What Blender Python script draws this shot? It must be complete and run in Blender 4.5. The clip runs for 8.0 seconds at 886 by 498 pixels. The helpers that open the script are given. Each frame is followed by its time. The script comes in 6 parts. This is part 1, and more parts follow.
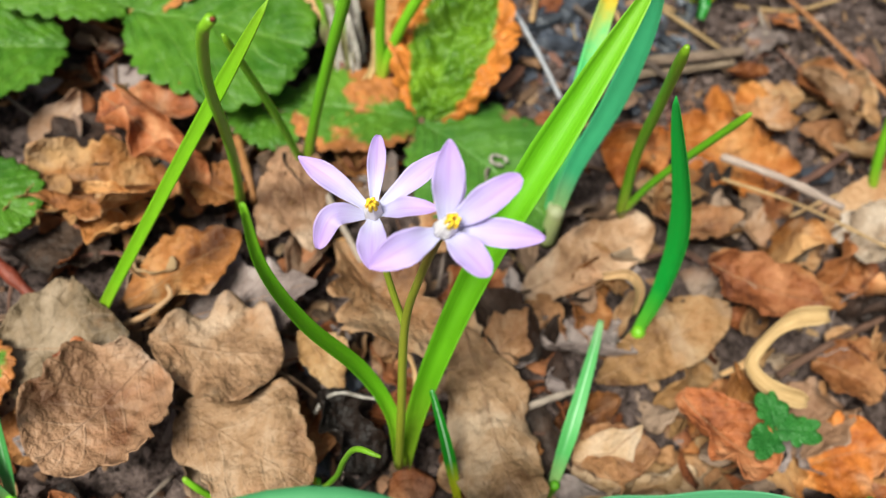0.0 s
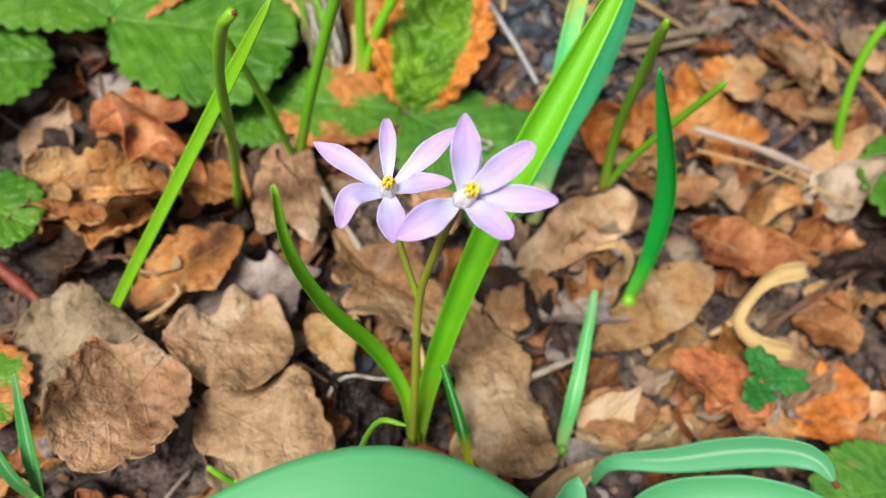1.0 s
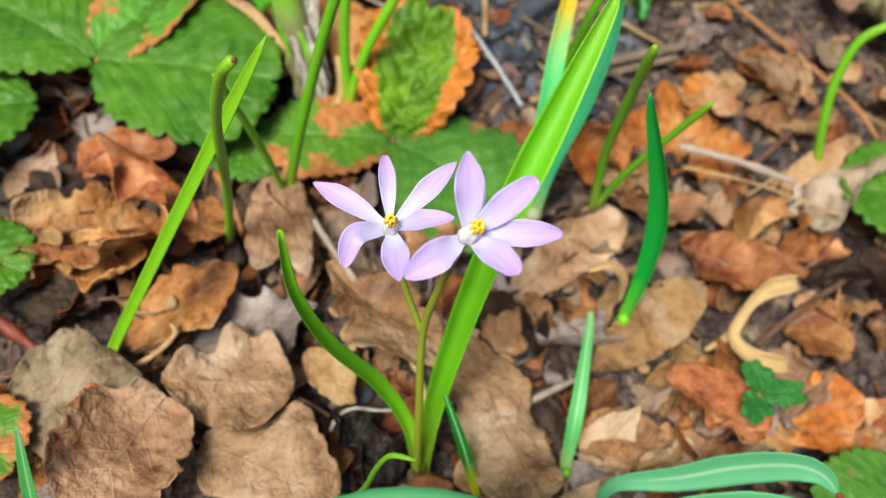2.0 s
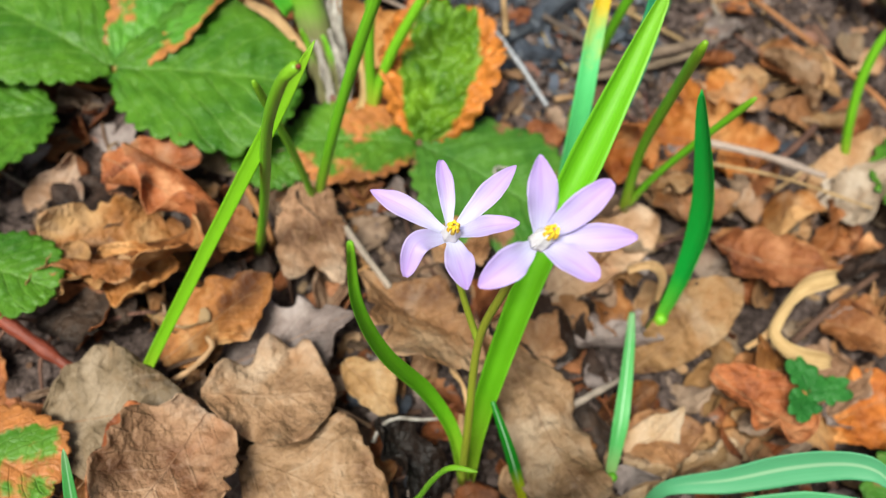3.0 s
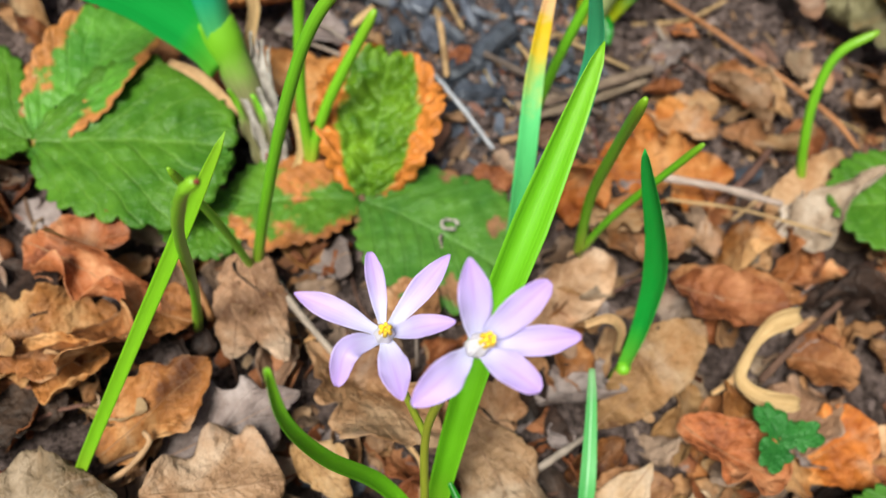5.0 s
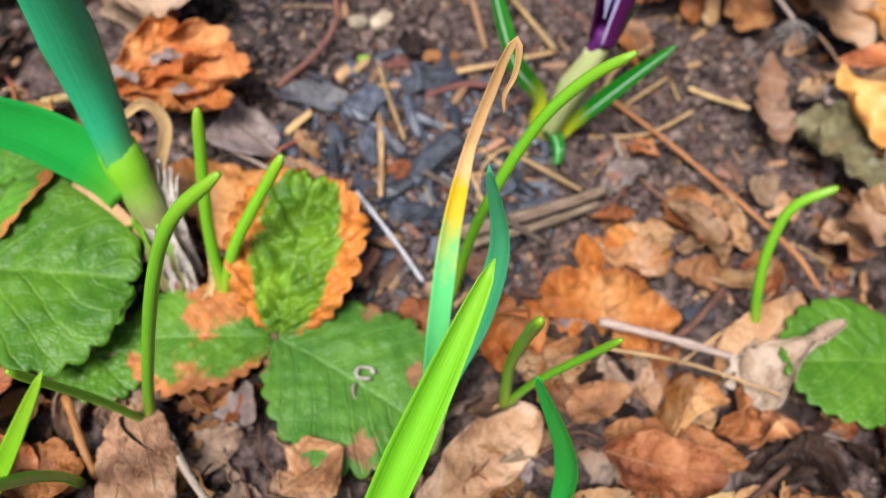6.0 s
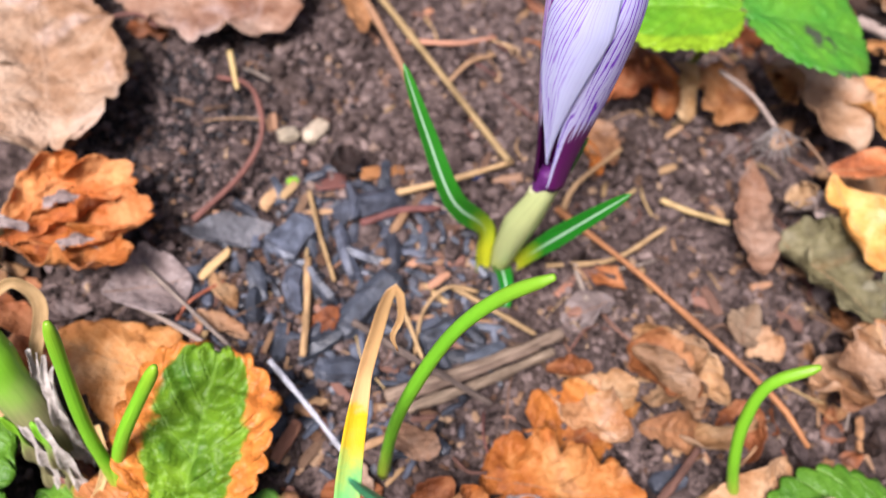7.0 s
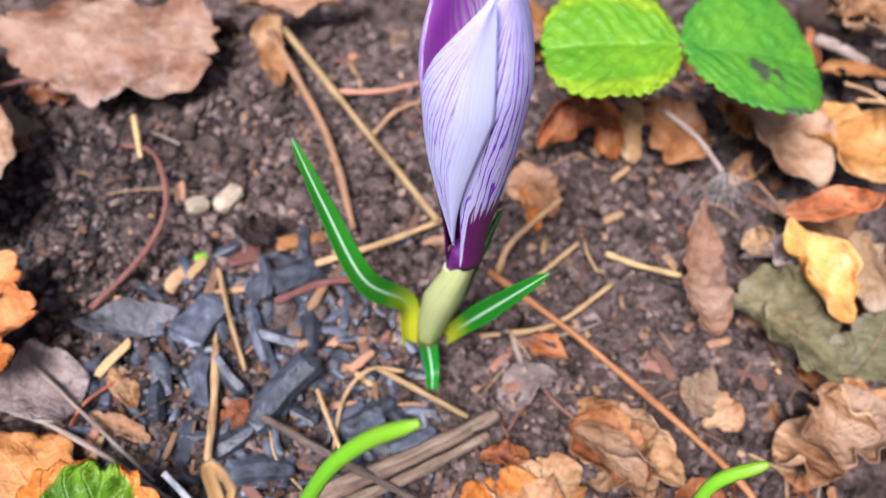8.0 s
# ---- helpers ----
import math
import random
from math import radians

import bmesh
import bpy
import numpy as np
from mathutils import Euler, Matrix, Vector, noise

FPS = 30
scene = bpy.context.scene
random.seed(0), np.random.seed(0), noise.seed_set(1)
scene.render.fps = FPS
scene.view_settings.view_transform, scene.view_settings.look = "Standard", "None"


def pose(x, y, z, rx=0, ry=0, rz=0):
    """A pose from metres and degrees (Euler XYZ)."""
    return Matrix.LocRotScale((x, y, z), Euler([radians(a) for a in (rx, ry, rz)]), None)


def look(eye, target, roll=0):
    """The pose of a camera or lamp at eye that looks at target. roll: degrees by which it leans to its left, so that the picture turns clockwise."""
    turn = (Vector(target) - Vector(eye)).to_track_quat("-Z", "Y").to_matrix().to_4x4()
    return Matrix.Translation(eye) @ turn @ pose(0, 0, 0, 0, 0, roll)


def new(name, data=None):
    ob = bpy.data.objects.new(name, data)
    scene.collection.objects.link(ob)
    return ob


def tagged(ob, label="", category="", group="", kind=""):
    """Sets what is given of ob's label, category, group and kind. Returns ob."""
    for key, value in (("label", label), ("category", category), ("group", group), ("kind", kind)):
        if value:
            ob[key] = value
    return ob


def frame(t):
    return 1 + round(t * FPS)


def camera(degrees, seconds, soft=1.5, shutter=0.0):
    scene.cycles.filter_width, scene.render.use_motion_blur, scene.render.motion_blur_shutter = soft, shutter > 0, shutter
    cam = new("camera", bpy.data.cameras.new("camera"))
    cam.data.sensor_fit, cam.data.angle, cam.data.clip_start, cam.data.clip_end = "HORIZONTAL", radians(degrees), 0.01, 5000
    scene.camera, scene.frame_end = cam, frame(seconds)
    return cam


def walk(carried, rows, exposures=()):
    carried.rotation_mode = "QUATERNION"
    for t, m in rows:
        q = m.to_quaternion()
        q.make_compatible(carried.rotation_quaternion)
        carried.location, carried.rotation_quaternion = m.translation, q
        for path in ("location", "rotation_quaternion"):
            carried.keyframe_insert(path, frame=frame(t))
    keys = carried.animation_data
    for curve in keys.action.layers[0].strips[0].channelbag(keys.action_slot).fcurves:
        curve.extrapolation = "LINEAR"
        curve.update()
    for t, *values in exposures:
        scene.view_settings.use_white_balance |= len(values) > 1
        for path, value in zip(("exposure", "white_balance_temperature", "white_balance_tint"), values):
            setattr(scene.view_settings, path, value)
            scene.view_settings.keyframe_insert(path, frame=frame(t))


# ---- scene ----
cam = camera(53.5, 8.0, soft=1.25)
cam.data.dof.use_dof, cam.data.dof.focus_distance, cam.data.dof.aperture_fstop = True, 0.196, 12.5
# seconds, eye and the place it looks at in metres, lean in degrees
PATH = [
    (0, (-0.00257, -0.07539, 0.25938), (-0.00543, 0.07551, 0.00011), 14.481),
    (0.5, (-0.00749, -0.08005, 0.26154), (-0.00075, 0.07359, 0.00396), 15.149),
    (1, (-0.01271, -0.08850, 0.26354), (-0.00248, 0.06580, 0.00647), 14.942),
    (1.5, (-0.01543, -0.08257, 0.26752), (-0.00271, 0.07366, 0.01173), 14.483),
    (1.7, (-0.01585, -0.08574, 0.26749), (-0.00145, 0.07230, 0.01290), 14.443),
    (2.8, (-0.03439, -0.08540, 0.25845), (-0.01239, 0.07456, 0.00561), 14.769),
    (3, (-0.03581, -0.08329, 0.25995), (-0.01361, 0.07645, 0.00698), 14.582),
    (3.5, (-0.03661, -0.07346, 0.25867), (-0.01161, 0.08758, 0.00680), 13.671),
    (4, (-0.03480, -0.06589, 0.26082), (-0.00625, 0.09524, 0.00938), 12.628),
    (4.2, (-0.03326, -0.06489, 0.26036), (-0.00284, 0.09535, 0.00857), 12.739),
    (5.3, (-0.02219, -0.05047, 0.25948), (0.00981, 0.11031, 0.00823), 14.295),
    (5.5, (-0.01553, -0.03730, 0.25898), (0.01647, 0.12325, 0.00758), 15.263),
    (6, (-0.00118, -0.00464, 0.27153), (0.02685, 0.15516, 0.01918), 15.105),
    (6.5, (0.00769, 0.03385, 0.27519), (0.03269, 0.19232, 0.02169), 14.075),
    (7, (0.02409, 0.06484, 0.27118), (0.04685, 0.22183, 0.01655), 12.497),
    (7.5, (0.03913, 0.09174, 0.26875), (0.06025, 0.24873, 0.01398), 9.767),
    (8, (0.05270, 0.09990, 0.26345), (0.07293, 0.25709, 0.00873), 8.633),
]
EXPOSURE = [(0.0, 0.82, 6300, 1), (4.2, 0.8, 6250, 0), (5.5, 0.8, 6200, 7), (6.5, 1.2, 6000, 18), (7.0, 1.21, 6000, 21), (8.0, 1.22, 5750, 20)]
walk(cam, [(t, look(eye, target, lean)) for t, eye, target, lean in PATH], EXPOSURE)

# ---- light: bright overcast spring day ----
world = bpy.data.worlds.new("overcast_sky")
scene.world = world
world.use_nodes = True
wn = world.node_tree
sky = wn.nodes.new("ShaderNodeTexSky")
sky.sky_type = "NISHITA"
sky.sun_disc = False
sky.sun_elevation, sky.sun_rotation = radians(62), radians(215)
sky.air_density, sky.dust_density, sky.ozone_density = 1.0, 7.0, 0.4
wn.links.new(sky.outputs[0], wn.nodes["Background"].inputs["Color"])
wn.nodes["Background"].inputs["Strength"].default_value = 0.05
sun = new("sun", bpy.data.lights.new("sun", "SUN"))
sun.data.energy, sun.data.angle, sun.data.color = 3.66, radians(18), (1.0, 0.95, 0.88)
sun.matrix_world = look((-0.50, -0.71, 1.64), (0, 0, 0))

# ---- materials ----
CM = 0.01


class Nodes:
    """A small wrapper to lay out a node material."""

    def __init__(self, name):
        self.material = bpy.data.materials.new(name)
        self.material.use_nodes = True
        self.tree = self.material.node_tree
        self.bsdf = self.tree.nodes["Principled BSDF"]
        self.out = self.tree.nodes["Material Output"]
        self.coords = self.add("ShaderNodeTexCoord")
        self.info = self.add("ShaderNodeObjectInfo")

    def add(self, kind, **values):
        node = self.tree.nodes.new(kind)
        for key, value in values.items():
            node.inputs[key.replace("_", " ")].default_value = value
        return node

    def link(self, a, b):
        self.tree.links.new(a, b)

    def math(self, op, a, b=0.0, clamp=False):
        node = self.tree.nodes.new("ShaderNodeMath")
        node.operation, node.use_clamp = op, clamp
        for socket, value in zip(node.inputs, (a, b)):
            if isinstance(value, (int, float)):
                socket.default_value = value
            else:
                self.link(value, socket)
        return node.outputs[0]

    def place(self):
        """Object coordinates, shifted by the object's own random number."""
        shift = self.tree.nodes.new("ShaderNodeVectorMath")
        shift.operation = "MULTIPLY_ADD"
        self.link(self.info.outputs["Random"], shift.inputs[0])
        shift.inputs[1].default_value = (3.1, 1.7, 2.3)
        self.link(self.coords.outputs["Object"], shift.inputs[2])
        return shift.outputs[0]

    def noise(self, scale, detail=4.0, rough=0.55, vector=None, twist=0.0):
        node = self.add("ShaderNodeTexNoise", Scale=scale, Detail=detail, Roughness=rough, Distortion=twist)
        self.link(vector or self.place(), node.inputs["Vector"])
        return node.outputs["Fac"]

    def ramp(self, fac, stops):
        node = self.tree.nodes.new("ShaderNodeValToRGB")
        while len(node.color_ramp.elements) < len(stops):
            node.color_ramp.elements.new(0.5)
        for element, (at, colour) in zip(node.color_ramp.elements, stops):
            element.position, element.color = at, (*colour, 1)
        self.link(fac, node.inputs[0])
        return node.outputs[0]

    def span(self, fac, low, high):
        """0 below low, 1 above high, smooth between."""
        node = self.add("ShaderNodeMapRange")
        node.interpolation_type = "SMOOTHSTEP"
        self.link(fac, node.inputs["Value"])
        node.inputs["From Min"].default_value, node.inputs["From Max"].default_value = low, high
        return node.outputs["Result"]

    def mix(self, fac, a, b, how="MIX"):
        node = self.tree.nodes.new("ShaderNodeMix")
        node.data_type, node.blend_type = "RGBA", how
        sockets = [s for s in node.inputs if s.enabled]
        for socket, value in zip(sockets, (fac, a, b)):
            if isinstance(value, (int, float)):
                socket.default_value = value
            elif isinstance(value, tuple):
                socket.default_value = (*value, 1)
            else:
                self.link(value, socket)
        return [s for s in node.outputs if s.enabled][0]

    def uv(self):
        split = self.tree.nodes.new("ShaderNodeSeparateXYZ")
        self.link(self.coords.outputs["UV"], split.inputs[0])
        return split.outputs[0], split.outputs[1]

    def vary(self, colour, hue=0.02, value=0.3):
        node = self.add("ShaderNodeHueSaturation")
        self.link(self.math("ADD", self.math("MULTIPLY", self.info.outputs["Random"], 2 * hue), 0.5 - hue), node.inputs["Hue"])
        other = self.math("FRACT", self.math("MULTIPLY", self.info.outputs["Random"], 7.13))
        self.link(self.math("ADD", self.math("MULTIPLY", other, 2 * value), 1 - value), node.inputs["Value"])
        self.link(colour, node.inputs["Color"])
        return node.outputs[0]

    def finish(self, colour, rough=0.6, bump=None, depth=0.0005, strength=0.6, see=0.0, gloss=0.4):
        self.link(colour, self.bsdf.inputs["Base Color"])
        if isinstance(rough, (int, float)):
            self.bsdf.inputs["Roughness"].default_value = rough
        else:
            self.link(rough, self.bsdf.inputs["Roughness"])
        self.bsdf.inputs["Specular IOR Level"].default_value = gloss
        if bump is not None:
            node = self.add("ShaderNodeBump", Strength=strength, Distance=depth)
            self.link(bump, node.inputs["Height"])
            self.link(node.outputs[0], self.bsdf.inputs["Normal"])
        if see:
            thin = self.tree.nodes.new("ShaderNodeBsdfTranslucent")
            self.link(colour, thin.inputs["Color"])
            both = self.add("ShaderNodeMixShader", Fac=see)
            self.link(self.bsdf.outputs[0], both.inputs[1])
            self.link(thin.outputs[0], both.inputs[2])
            self.link(both.outputs[0], self.out.inputs["Surface"])
        return self.material


def ribs(n, count, slant):
    """Lines of side veins that leave the midrib of a leaf, and the midrib itself, 0 to 1."""
    u, s = n.uv()
    v = n.math("ABSOLUTE", n.math("SUBTRACT", n.math("MULTIPLY", u, 2.0), 1.0))
    along = n.math("SUBTRACT", n.math("MULTIPLY", s, count), n.math("MULTIPLY", v, slant))
    wob = n.math("MULTIPLY", n.noise(75, 3), 0.6)
    wave = n.math("PINGPONG", n.math("ADD", along, wob), 0.5)
    side = n.math("SUBTRACT", 1.0, n.span(wave, 0.0, 0.09))
    mid = n.math("SUBTRACT", 1.0, n.span(v, 0.0, 0.05))
    return n.math("MAXIMUM", side, mid), v, s


def net(n, scale):
    """A fine net of small veins, 1 on the veins."""
    node = n.tree.nodes.new("ShaderNodeTexVoronoi")
    node.feature = "DISTANCE_TO_EDGE"
    node.inputs["Scale"].default_value = scale
    bent = n.tree.nodes.new("ShaderNodeVectorMath")
    bent.operation = "MULTIPLY_ADD"
    n.link(n.noise(scale * 0.7, 2), bent.inputs[0])
    bent.inputs[1].default_value = (1.2 / scale,) * 3
    n.link(n.place(), bent.inputs[2])
    n.link(bent.outputs[0], node.inputs["Vector"])
    return n.math("SUBTRACT", 1.0, n.span(node.outputs["Distance"], 0.0, 0.16))


def dead_material(name, dark, main, light, see=0.12, hue=0.015, warm=(0.34, 0.11, 0.025), worn=(0.28, 0.25, 0.23)):
    """A dry leaf: broad soft blotches of two browns, a warm flush, worn greyish bloom, faint side veins, a few dark specks."""
    n = Nodes(name)
    lines, v, s = ribs(n, 6, 2.4)
    big = n.noise(34, 4, 0.55, twist=0.5)
    mid = n.noise(120, 5, 0.6)
    fine = n.noise(520, 5, 0.65)
    tone = n.math("ADD", n.math("MULTIPLY", big, 0.62), n.math("ADD", n.math("MULTIPLY", mid, 0.26), n.math("MULTIPLY", fine, 0.12)))
    colour = n.ramp(tone, [(0.37, dark), (0.49, main), (0.61, light)])
    colour = n.mix(n.math("MULTIPLY", n.span(n.noise(26, 4, 0.6, twist=0.7), 0.5, 0.68), 0.42), colour, tuple(0.45 * a + 0.55 * b for a, b in zip(main, warm)))
    colour = n.mix(n.math("MULTIPLY", n.span(n.noise(30, 4, 0.6, twist=0.9), 0.54, 0.7), 0.55), colour, tuple(0.55 * a + 0.5 * b for a, b in zip(light, worn)))
    colour = n.mix(n.math("MULTIPLY", n.span(n.noise(70, 5, 0.65, twist=0.6), 0.58, 0.74), 0.6), colour, tuple(c * 0.4 for c in dark))
    faint = n.math("MULTIPLY", lines, n.math("MULTIPLY", n.span(n.noise(60, 3), 0.38, 0.66), 0.32))
    colour = n.mix(faint, colour, tuple(min(1, c * 1.2) for c in light))
    colour = n.mix(n.math("MULTIPLY", n.span(n.noise(1100, 3), 0.64, 0.76), 0.4), colour, tuple(c * 0.35 for c in dark))
    relief = n.math("ADD", n.math("ADD", n.math("MULTIPLY", n.noise(150, 4, 0.55), 1.1), n.math("MULTIPLY", n.noise(320, 4), 0.3)), n.math("MULTIPLY", lines, 0.05))
    return n.finish(n.vary(colour, hue * 0.6, 0.22), n.math("ADD", n.math("MULTIPLY", big, 0.4), 0.40), relief, 0.0032, 1.0, see, 0.25)


def green_material(name, main, light, vein, see=0.22, rough=0.45, patch=None, amount=0.5, count=8, rim=0.16, mottle=1.0):
    n = Nodes(name)
    lines, v, s = ribs(n, count, 3.0)
    colour = n.ramp(n.noise(60, 5), [(0.32, main), (0.68, light)])
    colour = n.mix(n.math("MULTIPLY", n.noise(500, 6), 0.35), colour, tuple(c * 0.55 for c in main))
    mesh = net(n, 330)
    colour = n.mix(n.math("MULTIPLY", mesh, 0.08), colour, tuple(c * 0.6 for c in main))
    colour = n.mix(n.math("MULTIPLY", lines, 0.32), colour, vein)
    if patch:
        where = n.math("ADD", n.math("ADD", n.math("MULTIPLY", n.noise(38, 5, 0.6), mottle), 0.5 - 0.5 * mottle), n.math("MULTIPLY", n.math("POWER", v, 2.0), rim))
        rust = n.ramp(n.noise(260, 6), [(0.3, tuple(c * 0.55 for c in patch)), (0.65, patch)])
        colour = n.mix(n.span(where, 0.72 - 0.3 * amount, 0.78 - 0.3 * amount), colour, rust)
    relief = n.math("SUBTRACT", n.math("MULTIPLY", n.noise(190, 4), 0.8), n.math("ADD", n.math("MULTIPLY", lines, 0.2), n.math("MULTIPLY", mesh, 0.08)))
    return n.finish(colour, rough, relief, 0.0017, 0.8, see, 0.3)


def blade_material(name, base, main, tip, streak=0.25, see=0.2, rough=0.38, stripe=None, ends=None, foot=(0.02, 0.22), relief=0.0004):
    """A narrow leaf: fine streaks along it, paler at its foot; a pale stripe down the middle, or a withered end."""
    n = Nodes(name)
    u, s = n.uv()
    lay = n.tree.nodes.new("ShaderNodeCombineXYZ")
    n.link(n.math("MULTIPLY", u, 26.0), lay.inputs[0])
    n.link(n.math("ADD", n.math("MULTIPLY", s, 1.6), n.math("MULTIPLY", n.info.outputs["Random"], 20.0)), lay.inputs[1])
    lines = n.noise(1.0, 3, 0.6, lay.outputs[0])
    colour = n.ramp(s, [(foot[0], base), (foot[1], main), (0.8, main), (1.0, tip)])
    colour = n.mix(n.math("MULTIPLY", n.span(lines, 0.35, 0.7), streak), colour, tuple(c * 0.45 for c in main))
    colour = n.mix(n.math("MULTIPLY", n.noise(110, 5), streak), colour, tuple(min(1, c * 1.7 + 0.01) for c in main))
    if stripe:
        off = n.math("ABSOLUTE", n.math("SUBTRACT", u, 0.5))
        colour = n.mix(n.math("MULTIPLY", n.math("SUBTRACT", 1.0, n.span(off, 0.03, 0.085)), n.math("MULTIPLY", n.span(s, 0.15, 0.45), 0.72)), colour, stripe)
    if ends:
        worn = n.math("ADD", s, n.math("MULTIPLY", n.math("SUBTRACT", n.noise(90, 4), 0.5), 0.25))
        colour = n.mix(n.span(worn, ends[0], ends[1]), colour, ends[2])
        if len(ends) > 3:
            colour = n.mix(n.span(worn, ends[3], ends[4]), colour, ends[5])
    return n.finish(n.vary(colour, 0.008, 0.1), rough, lines, relief, 0.5, see, 0.4)


def petal_material(name, throat, main, tip, rib):
    n = Nodes(name)
    u, s = n.uv()
    off = n.math("ABSOLUTE", n.math("SUBTRACT", u, 0.5))
    colour = n.ramp(n.math("ADD", s, n.math("MULTIPLY", n.math("SUBTRACT", n.noise(160, 4), 0.5), 0.25)), [(0.08, throat), (0.42, main), (0.95, tip)])
    colour = n.mix(n.math("MULTIPLY", n.math("SUBTRACT", 1.0, n.span(off, 0.0, 0.13)), n.math("MULTIPLY", n.span(s, 0.2, 0.7), 0.28)), colour, rib)
    lay = n.tree.nodes.new("ShaderNodeCombineXYZ")
    n.link(n.math("MULTIPLY", u, 13.0), lay.inputs[0])
    n.link(n.math("MULTIPLY", s, 1.2), lay.inputs[1])
    lines = n.noise(1.0, 2, 0.5, lay.outputs[0])
    colour = n.mix(n.math("MULTIPLY", n.span(lines, 0.45, 0.75), 0.14), colour, rib)
    return n.finish(colour, 0.5, lines, 0.0003, 0.4, 0.35, 0.3)


def veined_petal_material(name, main, vein, foot, wash=0.0, inner=None, ink=0.9, dip=0.31, slope=0.0, bare=None, tongue=0.0, see=0.28):
    """Pale lilac with fine branching purple veins and a dark purple foot. slope: the foot climbs across the petal; bare: no veins beyond this part of its width; tongue: a pale margin reaching down."""
    n = Nodes(name)
    u, s = n.uv()
    off = n.math("SUBTRACT", u, 0.5)
    spread = n.math("DIVIDE", off, n.math("ADD", n.math("MULTIPLY", n.math("SUBTRACT", 1.0, s), 0.75), 0.35))
    lay = n.tree.nodes.new("ShaderNodeCombineXYZ")
    n.link(n.math("MULTIPLY", u, 7.0), lay.inputs[0])
    n.link(n.math("MULTIPLY", s, 3.2), lay.inputs[1])
    jig = n.math("MULTIPLY", n.math("SUBTRACT", n.noise(1.0, 3, 0.55, lay.outputs[0]), 0.5), 2.4)
    fan = n.math("ADD", n.math("MULTIPLY", spread, 9.5), n.math("MULTIPLY", n.math("MULTIPLY", s, s), -2.5))
    wave = n.math("PINGPONG", n.math("ADD", fan, jig), 0.5)
    thin = n.math("PINGPONG", n.math("ADD", n.math("MULTIPLY", fan, 2.6), n.math("MULTIPLY", jig, 1.7)), 0.5)
    both = n.math("MAXIMUM", n.math("SUBTRACT", 1.0, n.span(wave, 0.04, 0.20)), n.math("MULTIPLY", n.math("SUBTRACT", 1.0, n.span(thin, 0.02, 0.2)), 0.5))
    lines = n.math("MULTIPLY", both, n.span(n.noise(1.0, 2, 0.5, lay.outputs[0], 0.5), 0.26, 0.5))
    base = n.mix(n.math("MULTIPLY", n.noise(70, 3), 0.4), main, tuple(c * 0.8 for c in main))
    if bare:
        lines = n.math("MULTIPLY", lines, n.math("SUBTRACT", 1.0, n.math("MULTIPLY", n.span(u, bare - 0.15, bare + 0.15), 0.92)))
    colour = n.mix(n.math("MULTIPLY", lines, ink), base, vein)
    if wash:
        rim = n.math("ADD", n.math("ABSOLUTE", off), n.math("MULTIPLY", n.math("SUBTRACT", wave, 0.25), 0.45))
        colour = n.mix(n.math("MULTIPLY", n.math("SUBTRACT", 1.0, n.span(rim, 0.10, 0.38)), wash), colour, inner)
    edge = n.math("ADD", n.math("ADD", s, n.math("MULTIPLY", off, -slope)), n.math("ADD", n.math("MULTIPLY", n.math("ABSOLUTE", off), -0.06), n.math("MULTIPLY", n.math("SUBTRACT", wave, 0.25), 0.17)))
    if tongue:
        edge = n.math("ADD", edge, n.math("MULTIPLY", n.span(u, 0.14, 0.04), tongue))
    colour = n.mix(n.span(edge, dip - 0.02, dip + 0.01), foot, colour)
    return n.finish(colour, 0.45, wave, 0.00012, 0.35, see, 0.35)


def plain_material(name, dark, light, scale=300, rough=0.8, relief=0.0006, hue=0.01, value=0.25, see=0.0, gloss=0.3, along=False):
    n = Nodes(name)
    if along:
        u, s = n.uv()
        lay = n.tree.nodes.new("ShaderNodeCombineXYZ")
        n.link(n.math("MULTIPLY", u, 14.0), lay.inputs[0])
        n.link(n.math("ADD", n.math("MULTIPLY", s, 5.0), n.math("MULTIPLY", n.info.outputs["Random"], 30.0)), lay.inputs[1])
        grain = n.noise(1.0, 5, 0.65, lay.outputs[0])
    else:
        grain = n.noise(scale, 7, 0.65)
    colour = n.ramp(grain, [(0.3, dark), (0.68, light)])
    colour = n.mix(n.math("MULTIPLY", n.span(n.noise(scale * 0.3, 4), 0.5, 0.72), 0.45), colour, tuple(c * 0.45 for c in dark))
    return n.finish(n.vary(colour, hue, value), rough, n.math("ADD", grain, n.noise(scale * 3, 4)), relief, 0.8, see, gloss)


def soil_material():
    n = Nodes("damp_soil_pit_shade")
    spot = n.coords.outputs["Object"]
    big = n.noise(22, 6, 0.6, spot)
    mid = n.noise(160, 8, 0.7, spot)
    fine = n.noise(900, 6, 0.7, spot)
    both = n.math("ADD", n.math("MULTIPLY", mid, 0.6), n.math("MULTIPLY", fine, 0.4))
    # lowest stop paints shade into the pits; the same noise drives the bump
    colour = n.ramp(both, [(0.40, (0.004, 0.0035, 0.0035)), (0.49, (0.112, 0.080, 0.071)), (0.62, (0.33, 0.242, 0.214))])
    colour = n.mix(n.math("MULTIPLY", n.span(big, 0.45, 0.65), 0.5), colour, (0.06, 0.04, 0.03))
    colour = n.mix(n.span(n.noise(1300, 2, 0.5, spot), 0.7, 0.78), colour, (0.33, 0.27, 0.23))
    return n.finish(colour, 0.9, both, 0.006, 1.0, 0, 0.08)


